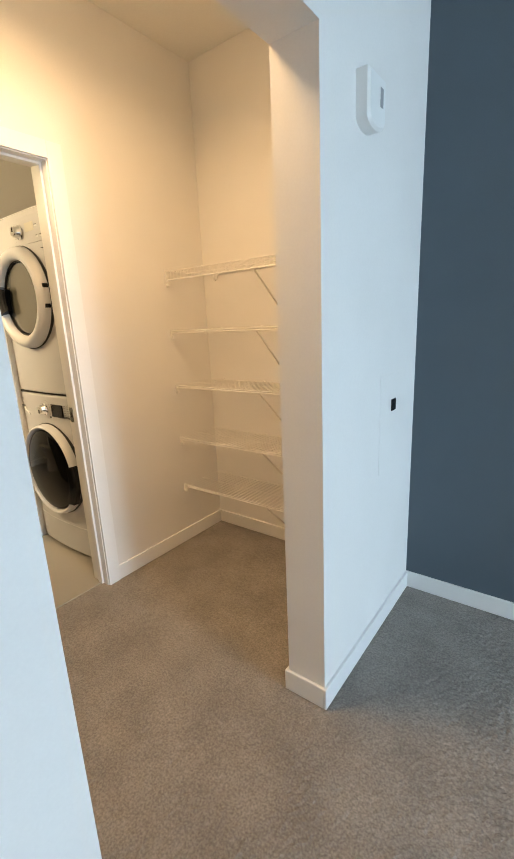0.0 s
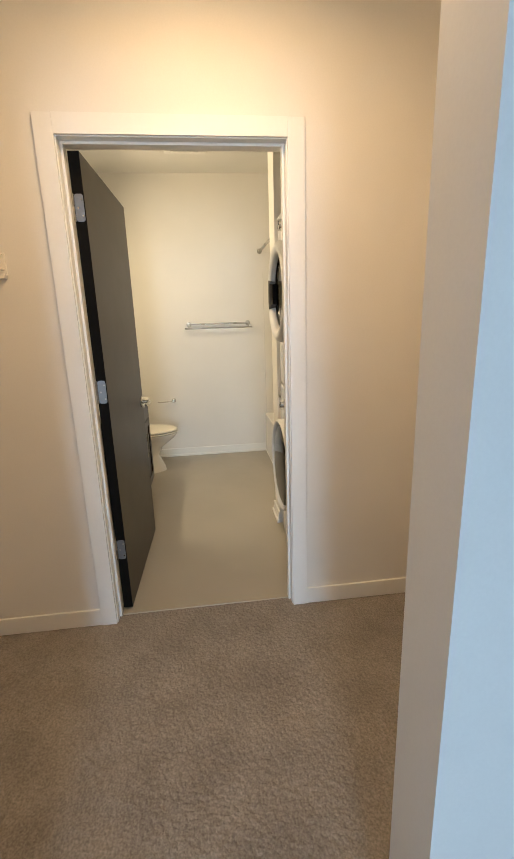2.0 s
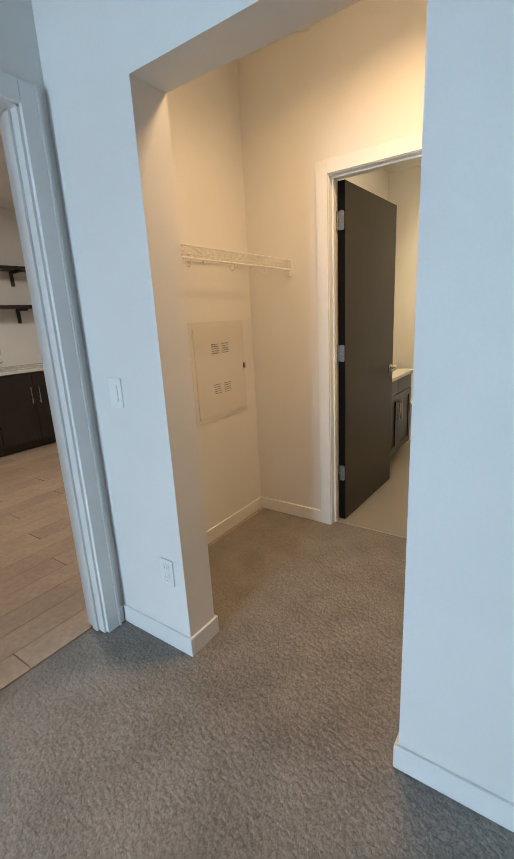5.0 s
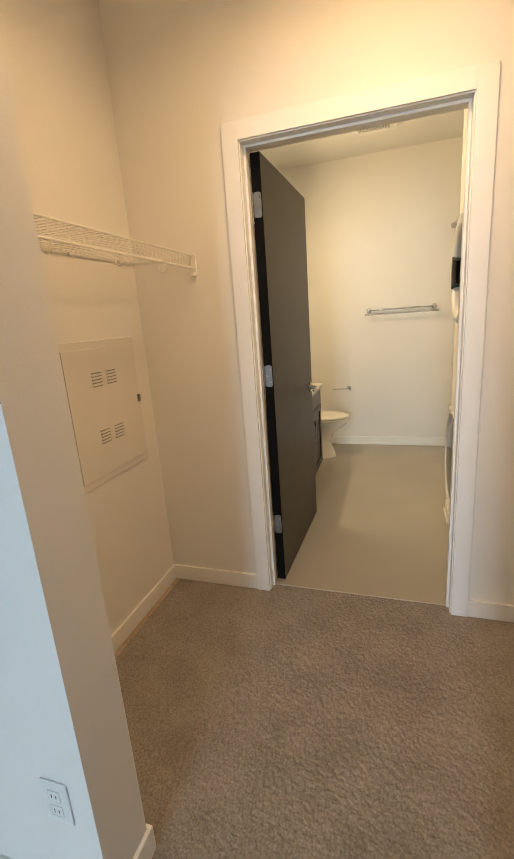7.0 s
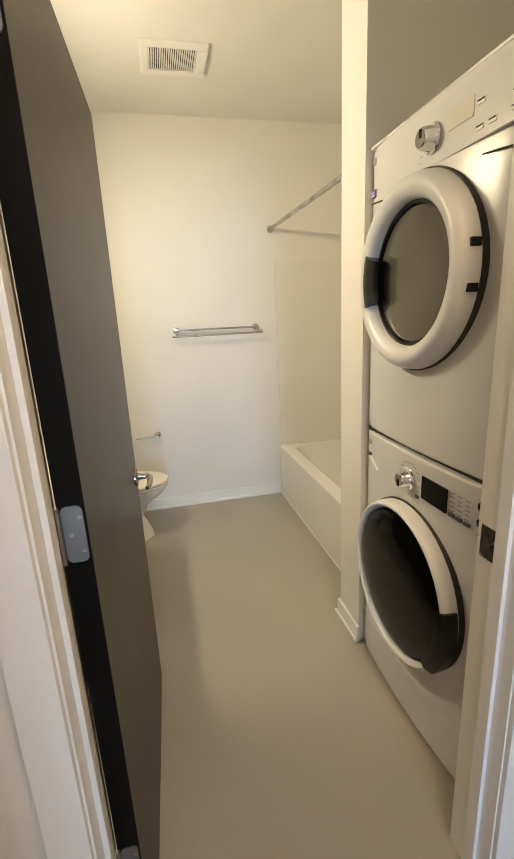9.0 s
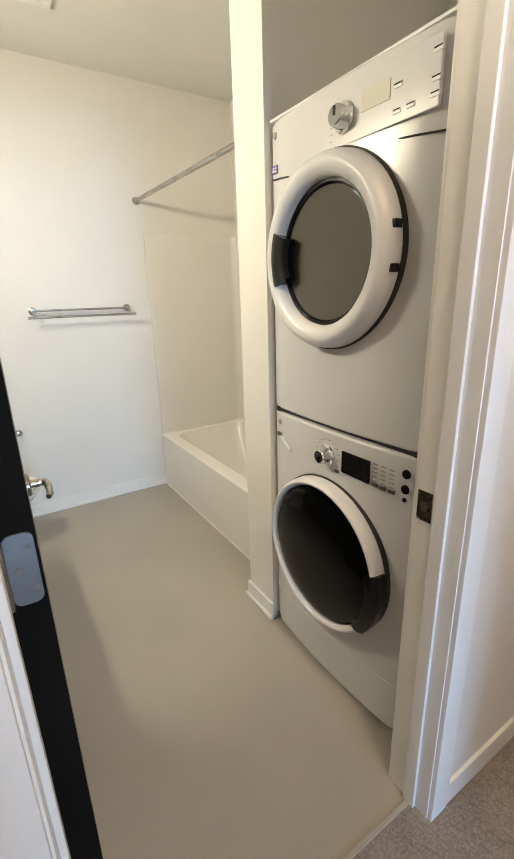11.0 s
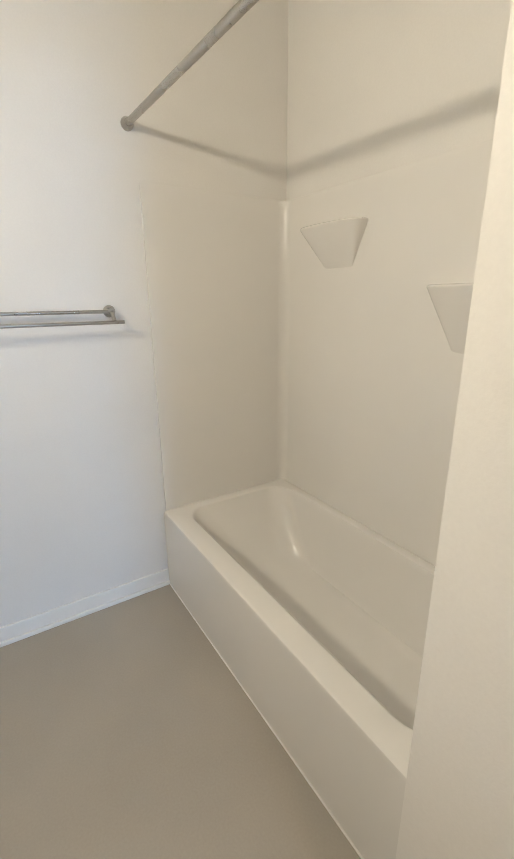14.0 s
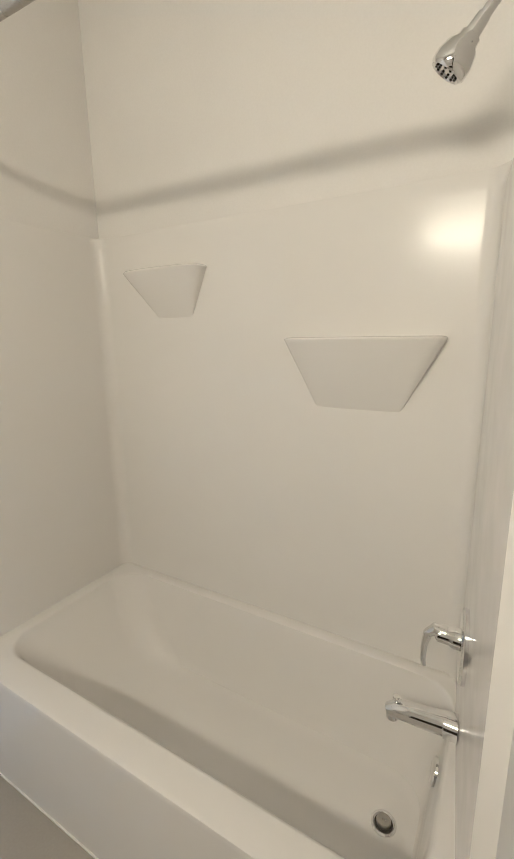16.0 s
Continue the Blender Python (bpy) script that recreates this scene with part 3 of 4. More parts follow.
def bowed_body(z0, z1, bow, bevel):
    pts = [(WX1, WY + 0.68), (WX0, WY + 0.68)]
    n = 14
    for k in range(n + 1):
        u = k / n
        pts.append((WX0 + (WX1 - WX0) * u, WY - bow * (1 - (2 * u - 1) ** 2) + (0.012 if k in (0, n) else 0)))
    return prism(pts, z0, z1, bevel)


def ring_door(ob, cx, cz, y, r_out, r_in, depth, seam):
    """The white bezel of a round machine door, turned about an axis across the room."""
    c = (cx, y, cz)
    crest = r_in + 0.55 * (r_out - r_in)
    rim = [(-0.008, r_out + 0.003)]
    rim += [(0.006 + (depth - 0.006) * math.sin(radians(a)), crest + (r_out - crest) * math.cos(radians(a))) for a in range(0, 91, 15)]
    rim += [(depth - 0.034 * (1 - math.cos(radians(a))), crest - (crest - r_in) * math.sin(radians(a))) for a in range(18, 91, 18)]
    bezel = part("door", lathe(rim + [(-0.008, r_in - 0.002)], c, (0, -1, 0), 64, True), APPLIANCE_GREY, ob, "round white door")
    part("door_seam", lathe([(-0.012, r_out + 0.0055), (0.004, r_out + 0.0045), (0.004, r_out + 0.001), (-0.012, r_out)], c, (0, -1, 0), 64, True), seam, ob)
    return bezel, c


def dryer():
    ob = thing("tumble_dryer", "white front-loading dryer stacked on the washer", "dryer")
    z0 = 0.998
    part("body", bowed_body(z0, 1.935, 0.020, 0.012), APPLIANCE, ob)
    f = WY - 0.020
    bezel, c = ring_door(ob, -0.547, 1.513, f - 0.002, 0.262, 0.194, 0.056, SEAM)
    part("glass", lathe([(0.010, 0.196), (0.012, 0.172), (0.011, 0.12), (0.009, 0.06), (0.008, 0.0)], c, (0, -1, 0), 56), SMOKED, bezel, "smoked round window")
    # black ring added to stand in for the dark gap between bezel and glass
    part("window_seal", lathe([(0.009, 0.196), (0.020, 0.1945), (0.020, 0.186), (0.012, 0.180)], c, (0, -1, 0), 56), BLACK, bezel, "dark ring for the gap round the window")
    part("bowl", lathe([(0.0, 0.190), (-0.05, 0.180), (-0.09, 0.15), (-0.10, 0.0)], (c[0], WY - 0.005 - 0.02, c[2]), (0, -1, 0), 48), GASKET, bezel, "dull metal drum mouth")
    grip = []
    for k in range(9):
        a = radians(180 - 22 + 44 * k / 8)
        grip.append([(c[0] + r * math.cos(a), c[1] - d, c[2] + r * math.sin(a)) for r, d in ((0.152, 0.016), (0.142, 0.042), (0.162, 0.058), (0.198, 0.060), (0.214, 0.056), (0.214, 0.024))])
    part("handle", loft(grip), BLACK, bezel, "black plastic door grip")
    for z in (1.561, 1.463):
        part("hinge_cover", boxes((-0.304, f - 0.034, z - 0.010, -0.286, f - 0.008, z + 0.010), bevel=0.002), BLACK, bezel, "small black hinge cover")
    seam = [(WX0 + 0.03, 1.768, -0.735, 1.758), (-0.375, 1.752, WX1 - 0.004, 1.727)]
    for xa, za, xb, zb in seam:
        part("panel_seam", tube([(xa, f + 0.012, za), ((xa + xb) / 2, f + 0.006, (za + zb) / 2), (xb, f + 0.012, zb)], 0.0022, 6), SEAM, ob)
    part("console", boxes((-0.60, f - 0.001, 1.775, -0.22, f + 0.01, 1.905), bevel=0.004), APPLIANCE, ob)
    knob = part("knob", lathe([(0, 0), (0, 0.034), (0.006, 0.036), (0.012, 0.030), (0.034, 0.026), (0.038, 0.022), (0.038, 0)], (-0.500, f, 1.838), (0, -1, 0), 32), CHROME, ob, "chrome cycle dial")
    part("pointer", boxes((-0.504, f - 0.0395, 1.838, -0.496, f - 0.037, 1.858)), BLACK, knob)
    part("display", boxes((-0.440, f - 0.003, 1.830, -0.352, f + 0.002, 1.872), bevel=0.001), DISPLAY, ob, "pale display window")
    for x, z in ((-0.330, 1.80), (-0.292, 1.80), (-0.330, 1.85), (-0.230, 1.878), (-0.230, 1.828), (-0.230, 1.80)):
        b = part("button", boxes((x - 0.012, f - 0.003, z - 0.006, x + 0.012, f + 0.006, z + 0.006), bevel=0.002), APPLIANCE_GREY, ob)
        part("button_mark", boxes((x - 0.010, f - 0.0036, z + 0.001, x + 0.010, f - 0.0026, z + 0.004)), BLACK, b)
    for k in range(6):
        part("dial_mark", boxes((-0.555, f - 0.0016, 1.795 + 0.016 * k, -0.545 + 0.004 * (k % 2), f, 1.797 + 0.016 * k)), PRINT, ob)
    part("badge", lathe([(0, 0), (0, 0.011), (0.003, 0.010), (0.003, 0)], (-0.835, f + 0.017, 1.893), (0, -1, 0), 20), PRINT, ob, "small round grey badge")
    part("sticker", boxes((-0.846, f + 0.010, 1.785, -0.818, f + 0.0175, 1.808)), LABEL, ob, "small violet and white sticker")
    for k in range(2):
        part("sticker_line", boxes((-0.843, f + 0.0094, 1.790 + 0.008 * k, -0.822, f + 0.0102, 1.793 + 0.008 * k)), PLATE, ob)
    part("top_trim", boxes((WX0 + 0.01, WY - 0.006, 1.933, WX1 - 0.01, WY + 0.64, 1.942), bevel=0.003), APPLIANCE_GREY, ob)
    return ob


def washer():
    ob = thing("washing_machine", "white front-loading washer with a black glass door", "washing machine")
    part("body", bowed_body(0.018, 0.986, 0.022, 0.010), APPLIANCE, ob)
    f = WY - 0.022
    for x in (WX0 + 0.05, WX1 - 0.05):
        for y in (WY + 0.06, WY + 0.6):
            part("foot", rods(((x, y, 0), (x, y, 0.022), 0.018)), BLACK, ob)
    bezel, c = ring_door(ob, -0.531, 0.545, f - 0.002, 0.272, 0.243, 0.050, SEAM)
    part("glass", lathe([(0.018, 0.244), (0.038, 0.236), (0.048, 0.20), (0.053, 0.13), (0.055, 0.0)], c, (0, -1, 0), 56), BLACKGLASS, bezel, "black glossy bowl window")
    grip = []
    for k in range(11):
        a = radians(-38 + 52 * k / 10)
        grip.append([(c[0] + r * math.cos(a), c[1] - d, c[2] + r * math.sin(a)) for r, d in ((0.236, 0.030), (0.240, 0.060), (0.262, 0.058), (0.281, 0.040), (0.281, 0.012), (0.240, 0.010))])
    part("handle", loft(grip), BLACK, bezel, "black plastic door grip")
    knob = part("knob", lathe([(0, 0), (0, 0.034), (0.006, 0.035), (0.012, 0.028), (0.036, 0.024), (0.040, 0.020), (0.040, 0)], (-0.535, f, 0.905), (0, -1, 0), 32), CHROME, ob, "chrome cycle dial")
    part("pointer", boxes((-0.540, f - 0.0415, 0.885, -0.530, f - 0.039, 0.907)), BLACK, knob)
    for k in range(12):
        a = radians(-30 + 240 * k / 11)
        p = (-0.535 + 0.052 * math.cos(a), 0.905 + 0.052 * math.sin(a))
        part("dial_mark", boxes((p[0] - 0.007, f - 0.0012, p[1] - 0.001, p[0] + 0.007, f + 0.002, p[1] + 0.001)), PRINT, ob)
    part("display", boxes((-0.468, f - 0.003, 0.866, -0.352, f + 0.004, 0.938), bevel=0.002), BLACK, ob, "black display window")
    for i in range(3):
        for k in range(5):
            x, z = -0.332 + 0.030 * i, 0.935 - 0.013 * k
            part("indicator", boxes((x - 0.009, f - 0.0004 + 0.001 * i, z - 0.001, x + 0.007, f + 0.004, z + 0.0015)), PRINT, ob)
        part("button", boxes((-0.342 + 0.030 * i, f - 0.003 + 0.001 * i, 0.866, -0.320 + 0.030 * i, f + 0.006, 0.877), bevel=0.002), GASKET, ob)
    for z, r in ((0.938, 0.0135), (0.893, 0.0135), (0.862, 0.007)):
        part("round_button", lathe([(0, 0), (0, r), (0.004, r - 0.001), (0.005, 0)], (-0.228, f + 0.008, z), (0, -1, 0), 20), BLACK, ob, "round black button")
    part("start_button", boxes((-0.498, f - 0.002, 0.855, -0.480, f + 0.004, 0.866), bevel=0.001), GASKET, ob)
    drawer = part("drawer_groove", tube([(-0.826, f + 0.0135, 0.902), (-0.80, f + 0.0105, 0.885), (-0.77, f + 0.0075, 0.868), (-0.745, f + 0.006, 0.855)], 0.005, 8), APPLIANCE_GREY, ob, "shallow grip groove of the detergent drawer")
    part("drawer_grip", boxes((-0.834, f + 0.006, 0.895, -0.808, f + 0.016, 0.908), bevel=0.003), GASKET, drawer)
    part("badge", lathe([(0, 0), (0, 0.011), (0.003, 0.010), (0.003, 0)], (-0.822, f + 0.0165, 0.948), (0, -1, 0), 20), PRINT, ob, "small round grey badge")
    part("panel_seam", tube([(WX0 + 0.02, f + 0.017, 0.205), (-0.70, f + 0.003, 0.198), (-0.529, f, 0.195), (-0.36, f + 0.003, 0.198), (WX1 - 0.02, f + 0.017, 0.205)], 0.0016, 6), APPLIANCE_GREY, ob)
    part("gap_strip", boxes((WX0 + 0.012, WY + 0.004, 0.984, WX1 - 0.012, WY + 0.6, 0.9985)), SEAM, ob, "dark stacking gap")
    return ob


washer()
dryer()


# ---- tub and shower ----
TX0, TX1, TY0, RIM = FAR, -1.066, 1.090, 0.415


def bathtub():
    ob = thing("bathtub", "off-white acrylic alcove bathtub with a plain apron", "bathtub")
    x0, x1, y1 = TX0 + 0.002, TX1 - 0.002, TUB_Y - 0.004
    apron = loft([rounded_rect(x0, TY0, x1, y1, 0.012, 0.0), rounded_rect(x0, TY0, x1, y1, 0.012, RIM - 0.018), rounded_rect(x0 + 0.004, TY0 + 0.003, x1 - 0.004, y1 - 0.004, 0.014, RIM - 0.006),
                  rounded_rect(x0 + 0.014, TY0 + 0.014, x1 - 0.014, y1 - 0.014, 0.02, RIM),
                  rounded_rect(-2.566, 1.174, -1.160, 1.772, 0.12, RIM, 6), rounded_rect(-2.556, 1.186, -1.168, 1.763, 0.115, RIM - 0.006, 6),
                  rounded_rect(-2.548, 1.200, -1.176, 1.756, 0.11, RIM - 0.03, 6), rounded_rect(-2.47, 1.262, -1.196, 1.735, 0.12, 0.24, 6),
                  rounded_rect(-2.36, 1.325, -1.210, 1.715, 0.12, 0.12, 6), rounded_rect(-2.31, 1.350, -1.225, 1.700, 0.11, 0.085, 6), rounded_rect(-2.24, 1.385, -1.255, 1.672, 0.09, 0.074, 6)])
    part("shell", apron, ACRYLIC, ob)
    drain = part("drain", lathe([(0, 0), (0, 0.036), (0.004, 0.036), (0.006, 0.030), (0.003, 0.026), (0.003, 0)], (-1.312, 1.53, 0.0745), (0, 0, 1), 28), CHROME, ob, "chrome drain")
    part("drain_gap", lathe([(0.0032, 0.026), (0.0036, 0.019), (0.0036, 0.0)], (-1.312, 1.53, 0.0745), (0, 0, 1), 24), SLOT, drain)
    part("drain_stopper", lathe([(0.0, 0), (0.0, 0.019), (0.010, 0.021), (0.014, 0.018), (0.014, 0.006), (0.022, 0.006), (0.022, 0)], (-1.312, 1.53, 0.078), (0, 0, 1), 24), NICKEL, drain)
    part("overflow_plate", lathe([(0, 0), (0, 0.036), (0.006, 0.035), (0.010, 0.028), (0.010, 0)], (-1.190, 1.53, 0.335), (-1, -0.1, 0.16), 28), CHROME, ob, "chrome overflow plate")
    part("caulk", boxes((x0, TY0 - 0.004, 0.0, x1, TY0 + 0.001, 0.006), bevel=0.001), TRIM, ob)
    return ob


bathtub()


def surround():
    ob = thing("tub_surround", "glossy off-white acrylic wall surround with moulded shelves", "tub surround")
    z0, z1, t, r = RIM - 0.004, 1.84, 0.014, 0.045
    xa, xb, yb, ya = FAR, TX1, TUB_Y, 1.103
    inner = [(xa + t, ya)]
    for k in range(8):
        a = radians(180 - 90 * k / 7)
        inner.append((xa + t + r + r * math.cos(a), yb - t - r + r * math.sin(a)))
    for k in range(8):
        a = radians(90 - 84.5 * k / 7)
        inner.append((xb - 0.106 - r + r * math.cos(a), yb - t - r + r * math.sin(a)))
    inner.append((xb - 0.040, ya))
    outer = []
    for k, (x, y) in enumerate(inner):
        side = k < 5 or k > 12
        outer.append(((xa + 0.001 if k < 9 else xb - 0.001) if side else x, y if side else yb - 0.001))
    bm = bmesh.new()
    rows = [[bm.verts.new((x, y, z)) for x, y in line] for line, z in ((inner, z0), (inner, z1 - 0.05), (inner, z1), (outer, z1), (outer, z0))]
    for k, (x, y) in enumerate(inner):
        ox, oy = outer[k]
        d = Vector((ox - x, oy - y, 0))
        rows[2][k].co += d.normalized() * min(0.011, d.length * 0.85)
    for k in range(len(inner) - 1):
        for one, two in zip(rows, rows[1:]):
            bm.faces.new((one[k], one[k + 1], two[k + 1], two[k]))
    for k in (0, len(inner) - 1):
        bm.faces.new([line[k] for line in rows])
    bmesh.ops.recalc_face_normals(bm, faces=bm.faces[:])
    part("wall_panel", bm, ACRYLIC, ob)

    def ledge(xl, xr, xbl, xbr, zt, zb, d):
        y = yb - t + 0.002
        rings = []
        levels = [(zt, xl + 0.016, xr - 0.016, d - 0.012), (zt - 0.001, xl + 0.006, xr - 0.006, d - 0.004), (zt - 0.005, xl, xr, d), (zt - 0.010, xl, xr, d),
                  (zt - 0.015, xl + 0.003, xr - 0.003, d - 0.003)]
        for k in range(1, 7):
            u = k / 6
            levels.append((zt - 0.015 + (zb - zt + 0.015) * u, xl + 0.003 + (xbl - xl) * u, xr - 0.003 + (xbr - xr) * u, (d - 0.003) * (1 - u) + 0.002))
        for z, l, rr, dd in levels:
            ring = [(l, y, z)]
            for k in range(1, 32):
                u = k / 32
                ring.append((l + (rr - l) * (0.5 - 0.5 * math.cos(math.pi * u)), y - dd * math.sin(math.pi * u) ** 0.42, z))
            ring.append((rr, y, z))
            rings.append(ring)
        part("shelf", loft(rings), ACRYLIC, ob, "moulded soap shelf")

    ledge(-2.44, -2.07, -2.31, -2.14, 1.697, 1.522, 0.080)
    ledge(-1.75, -1.275, -1.655, -1.385, 1.444, 1.224, 0.09)
    return ob


surround()


def shower_fittings():
    x = TX1 - 0.041 - 0.066 * (1.53 - 1.11) / 0.65
    y = 1.53
    draft = Matrix.Translation((x, y, 0)) @ pose(0, 0, 0, 0, 0, 5.8) @ Matrix.Translation((-x, -y, 0))
    head = thing("wall_shower", "chrome shower head on a bent arm", "shower head")
    part("arm", tube([(TX1 + 0.002, y, 2.060), (x - 0.03, y, 2.062), (x - 0.040, y, 2.050), (x - 0.063, y, 2.022), (x - 0.086, y, 1.995)], 0.0105, 12), CHROME, head)
    part("escutcheon", lathe([(0, 0), (0, 0.032), (0.004, 0.030), (0.012, 0.016), (0.012, 0)], (TX1, y, 2.060), (-1, 0, 0), 28), CHROME, head)
    d = Vector((-0.62, 0, -0.78)).normalized()
    top = Vector((x - 0.082, y, 2.0))
    bell = part("bell", lathe([(-0.012, 0.0), (-0.012, 0.013), (0.018, 0.015), (0.020, 0.020), (0.032, 0.022), (0.040, 0.030), (0.062, 0.037), (0.078, 0.036), (0.084, 0.031), (0.080, 0.028), (0.080, 0)], top, d, 32), CHROME, head)
    for k in range(12):
        a = 2 * math.pi * k / 12
        side = d.orthogonal().normalized()
        up = d.cross(side)
        q = top + d * 0.081 + 0.022 * (math.cos(a) * side + math.sin(a) * up)
        part("nozzle", rods((q, q + d * 0.003, 0.0028), n=8), BLACK, bell)
    valve = thing("shower_valve", "chrome single-lever tub and shower valve", "shower valve")
    bm = loft([[(x + 0.001, y + 0.072 * math.cos(a), 0.725 + 0.092 * math.sin(a)) for a in [2 * math.pi * k / 32 for k in range(32)]],
               [(x - 0.008, y + 0.072 * math.cos(a), 0.725 + 0.092 * math.sin(a)) for a in [2 * math.pi * k / 32 for k in range(32)]],
               [(x - 0.014, y + 0.064 * math.cos(a), 0.725 + 0.084 * math.sin(a)) for a in [2 * math.pi * k / 32 for k in range(32)]]])
    bm.transform(draft)
    part("plate", bm, CHROME, valve)
    part("hub", lathe([(0, 0), (0, 0.026), (0.018, 0.025), (0.024, 0.021), (0.050, 0.020), (0.056, 0.014), (0.056, 0)], (x - 0.012, y, 0.74), (-1, 0, 0), 28), CHROME, valve)
    part("lever", tube([(x - 0.045, y, 0.745), (x - 0.070, y, 0.748), (x - 0.086, y, 0.732), (x - 0.092, y, 0.697), (x - 0.093, y, 0.655), (x - 0.089, y, 0.638)], 0.01, 10, (0.018, 0.016, 0.011, 0.008, 0.007, 0.005)), CHROME, valve)
    spout = thing("tub_spout", "chrome tub spout with a lift diverter", "tub spout")
    part("spout_body", tube([(x + 0.001, y, 0.492), (x - 0.03, y, 0.492), (x - 0.032, y, 0.492), (x - 0.10, y, 0.485), (x - 0.150, y, 0.478), (x - 0.168, y, 0.468)], 0.03, 20, (0.033, 0.033, 0.030, 0.027, 0.023, 0.017)), CHROME, spout)
    part("outlet", rods(((x - 0.155, y, 0.476), (x - 0.158, y, 0.448), 0.017, 0.016)), CHROME, spout)
    part("diverter", lathe([(0, 0), (0, 0.004), (0.014, 0.004), (0.016, 0.009), (0.022, 0.009), (0.024, 0)], (x - 0.150, y, 0.496), (0, 0, 1), 16), CHROME, spout)


shower_fittings()

rail = thing("shower_rod", "brushed nickel straight shower curtain rod", "shower rod")
part("rod", rods(((FAR + 0.008, 1.075, 2.032), (TX1 - 0.016, 1.092, 2.012), 0.0127), n=20), NICKEL, rail)
for xe, ye, ze, d in ((FAR, 1.075, 2.032, 1), (TX1 - 0.008, 1.092, 2.012, -1)):
    part("flange", lathe([(0, 0), (0, 0.024), (0.006, 0.024), (0.016, 0.017), (0.022, 0.0155), (0.022, 0)], (xe, ye, ze), (d, 0, 0), 24), NICKEL, rail)


# ---- bathroom things ----
def towel_bar():
    ob = thing("towel_bar", "brushed nickel double towel bar", "towel bar")
    for y in (0.345, 0.935):
        post = part("post", lathe([(0, 0), (0, 0.024), (0.006, 0.024), (0.010, 0.014), (0.040, 0.013), (0.040, 0)], (FAR, y, 1.358), (1, 0, 0), 24), NICKEL, ob)
        part("arm", tube([(FAR + 0.02, y, 1.358), (FAR + 0.05, y, 1.350), (FAR + 0.075, y, 1.322)], 0.008, 10), NICKEL, post)
    part("bar", rods(((FAR + 0.034, 0.335, 1.358), (FAR + 0.034, 0.945, 1.358), 0.007)), NICKEL, ob)
    part("bar", rods(((FAR + 0.075, 0.310, 1.318), (FAR + 0.075, 0.972, 1.318), 0.007)), NICKEL, ob)
    return ob


towel_bar()
holder = thing("toilet_paper_holder", "empty brushed nickel toilet paper holder", "paper holder")
part("post", lathe([(0, 0), (0, 0.022), (0.006, 0.022), (0.010, 0.012), (0.045, 0.012), (0.045, 0)], (FAR, 0.14, 0.602), (1, 0, 0), 24), NICKEL, holder)
part("bar", tube([(FAR + 0.044, 0.146, 0.600), (FAR + 0.046, 0.06, 0.597), (FAR + 0.046, -0.012, 0.594), (FAR + 0.046, -0.018, 0.600)], 0.006, 10), NICKEL, holder)


def toilet():
    ob = thing("toilet", "white two-piece toilet with its lid closed", "toilet")
    cx = -2.205

    def oval(cy, hx, hy, z, n=36, point=0.0):
        return [(cx + hx * math.cos(2 * math.pi * k / n) * (1 - point * max(0, math.sin(2 * math.pi * k / n))), cy + hy * math.sin(2 * math.pi * k / n), 0.94 * z) for k in range(n)]

    part("bowl", loft([oval(-0.21, 0.135, 0.262, 0.0), oval(-0.21, 0.130, 0.250, 0.05), oval(-0.205, 0.108, 0.200, 0.16), oval(-0.185, 0.125, 0.215, 0.25), oval(-0.14, 0.170, 0.285, 0.34),
                       oval(-0.125, 0.184, 0.30, 0.375), oval(-0.125, 0.184, 0.30, 0.392), oval(-0.125, 0.14, 0.25, 0.395)]), CERAMIC, ob)
    part("seat", loft([oval(-0.12, 0.180, 0.295, 0.395), oval(-0.12, 0.187, 0.302, 0.400), oval(-0.12, 0.187, 0.302, 0.410), oval(-0.12, 0.180, 0.295, 0.415)]), SEAT, ob, "cream plastic seat")
    part("lid", loft([oval(-0.12, 0.180, 0.295, 0.418), oval(-0.12, 0.188, 0.303, 0.422), oval(-0.12, 0.186, 0.300, 0.434), oval(-0.12, 0.165, 0.275, 0.442), oval(-0.12, 0.08, 0.15, 0.446)]), SEAT, ob, "closed cream plastic lid")
    part("tank", boxes((cx - 0.21, LEFT + 0.012, 0.365, cx + 0.21, LEFT + 0.185, 0.715), bevel=0.02), CERAMIC, ob)
    part("tank_lid", boxes((cx - 0.22, LEFT + 0.006, 0.715, cx + 0.22, LEFT + 0.20, 0.75), bevel=0.01), CERAMIC, ob)
    part("flush_lever", tube([(cx + 0.15, LEFT + 0.185, 0.665), (cx + 0.15, LEFT + 0.205, 0.665), (cx + 0.10, LEFT + 0.21, 0.655)], 0.007, 8), CHROME, ob)
    return ob


toilet()


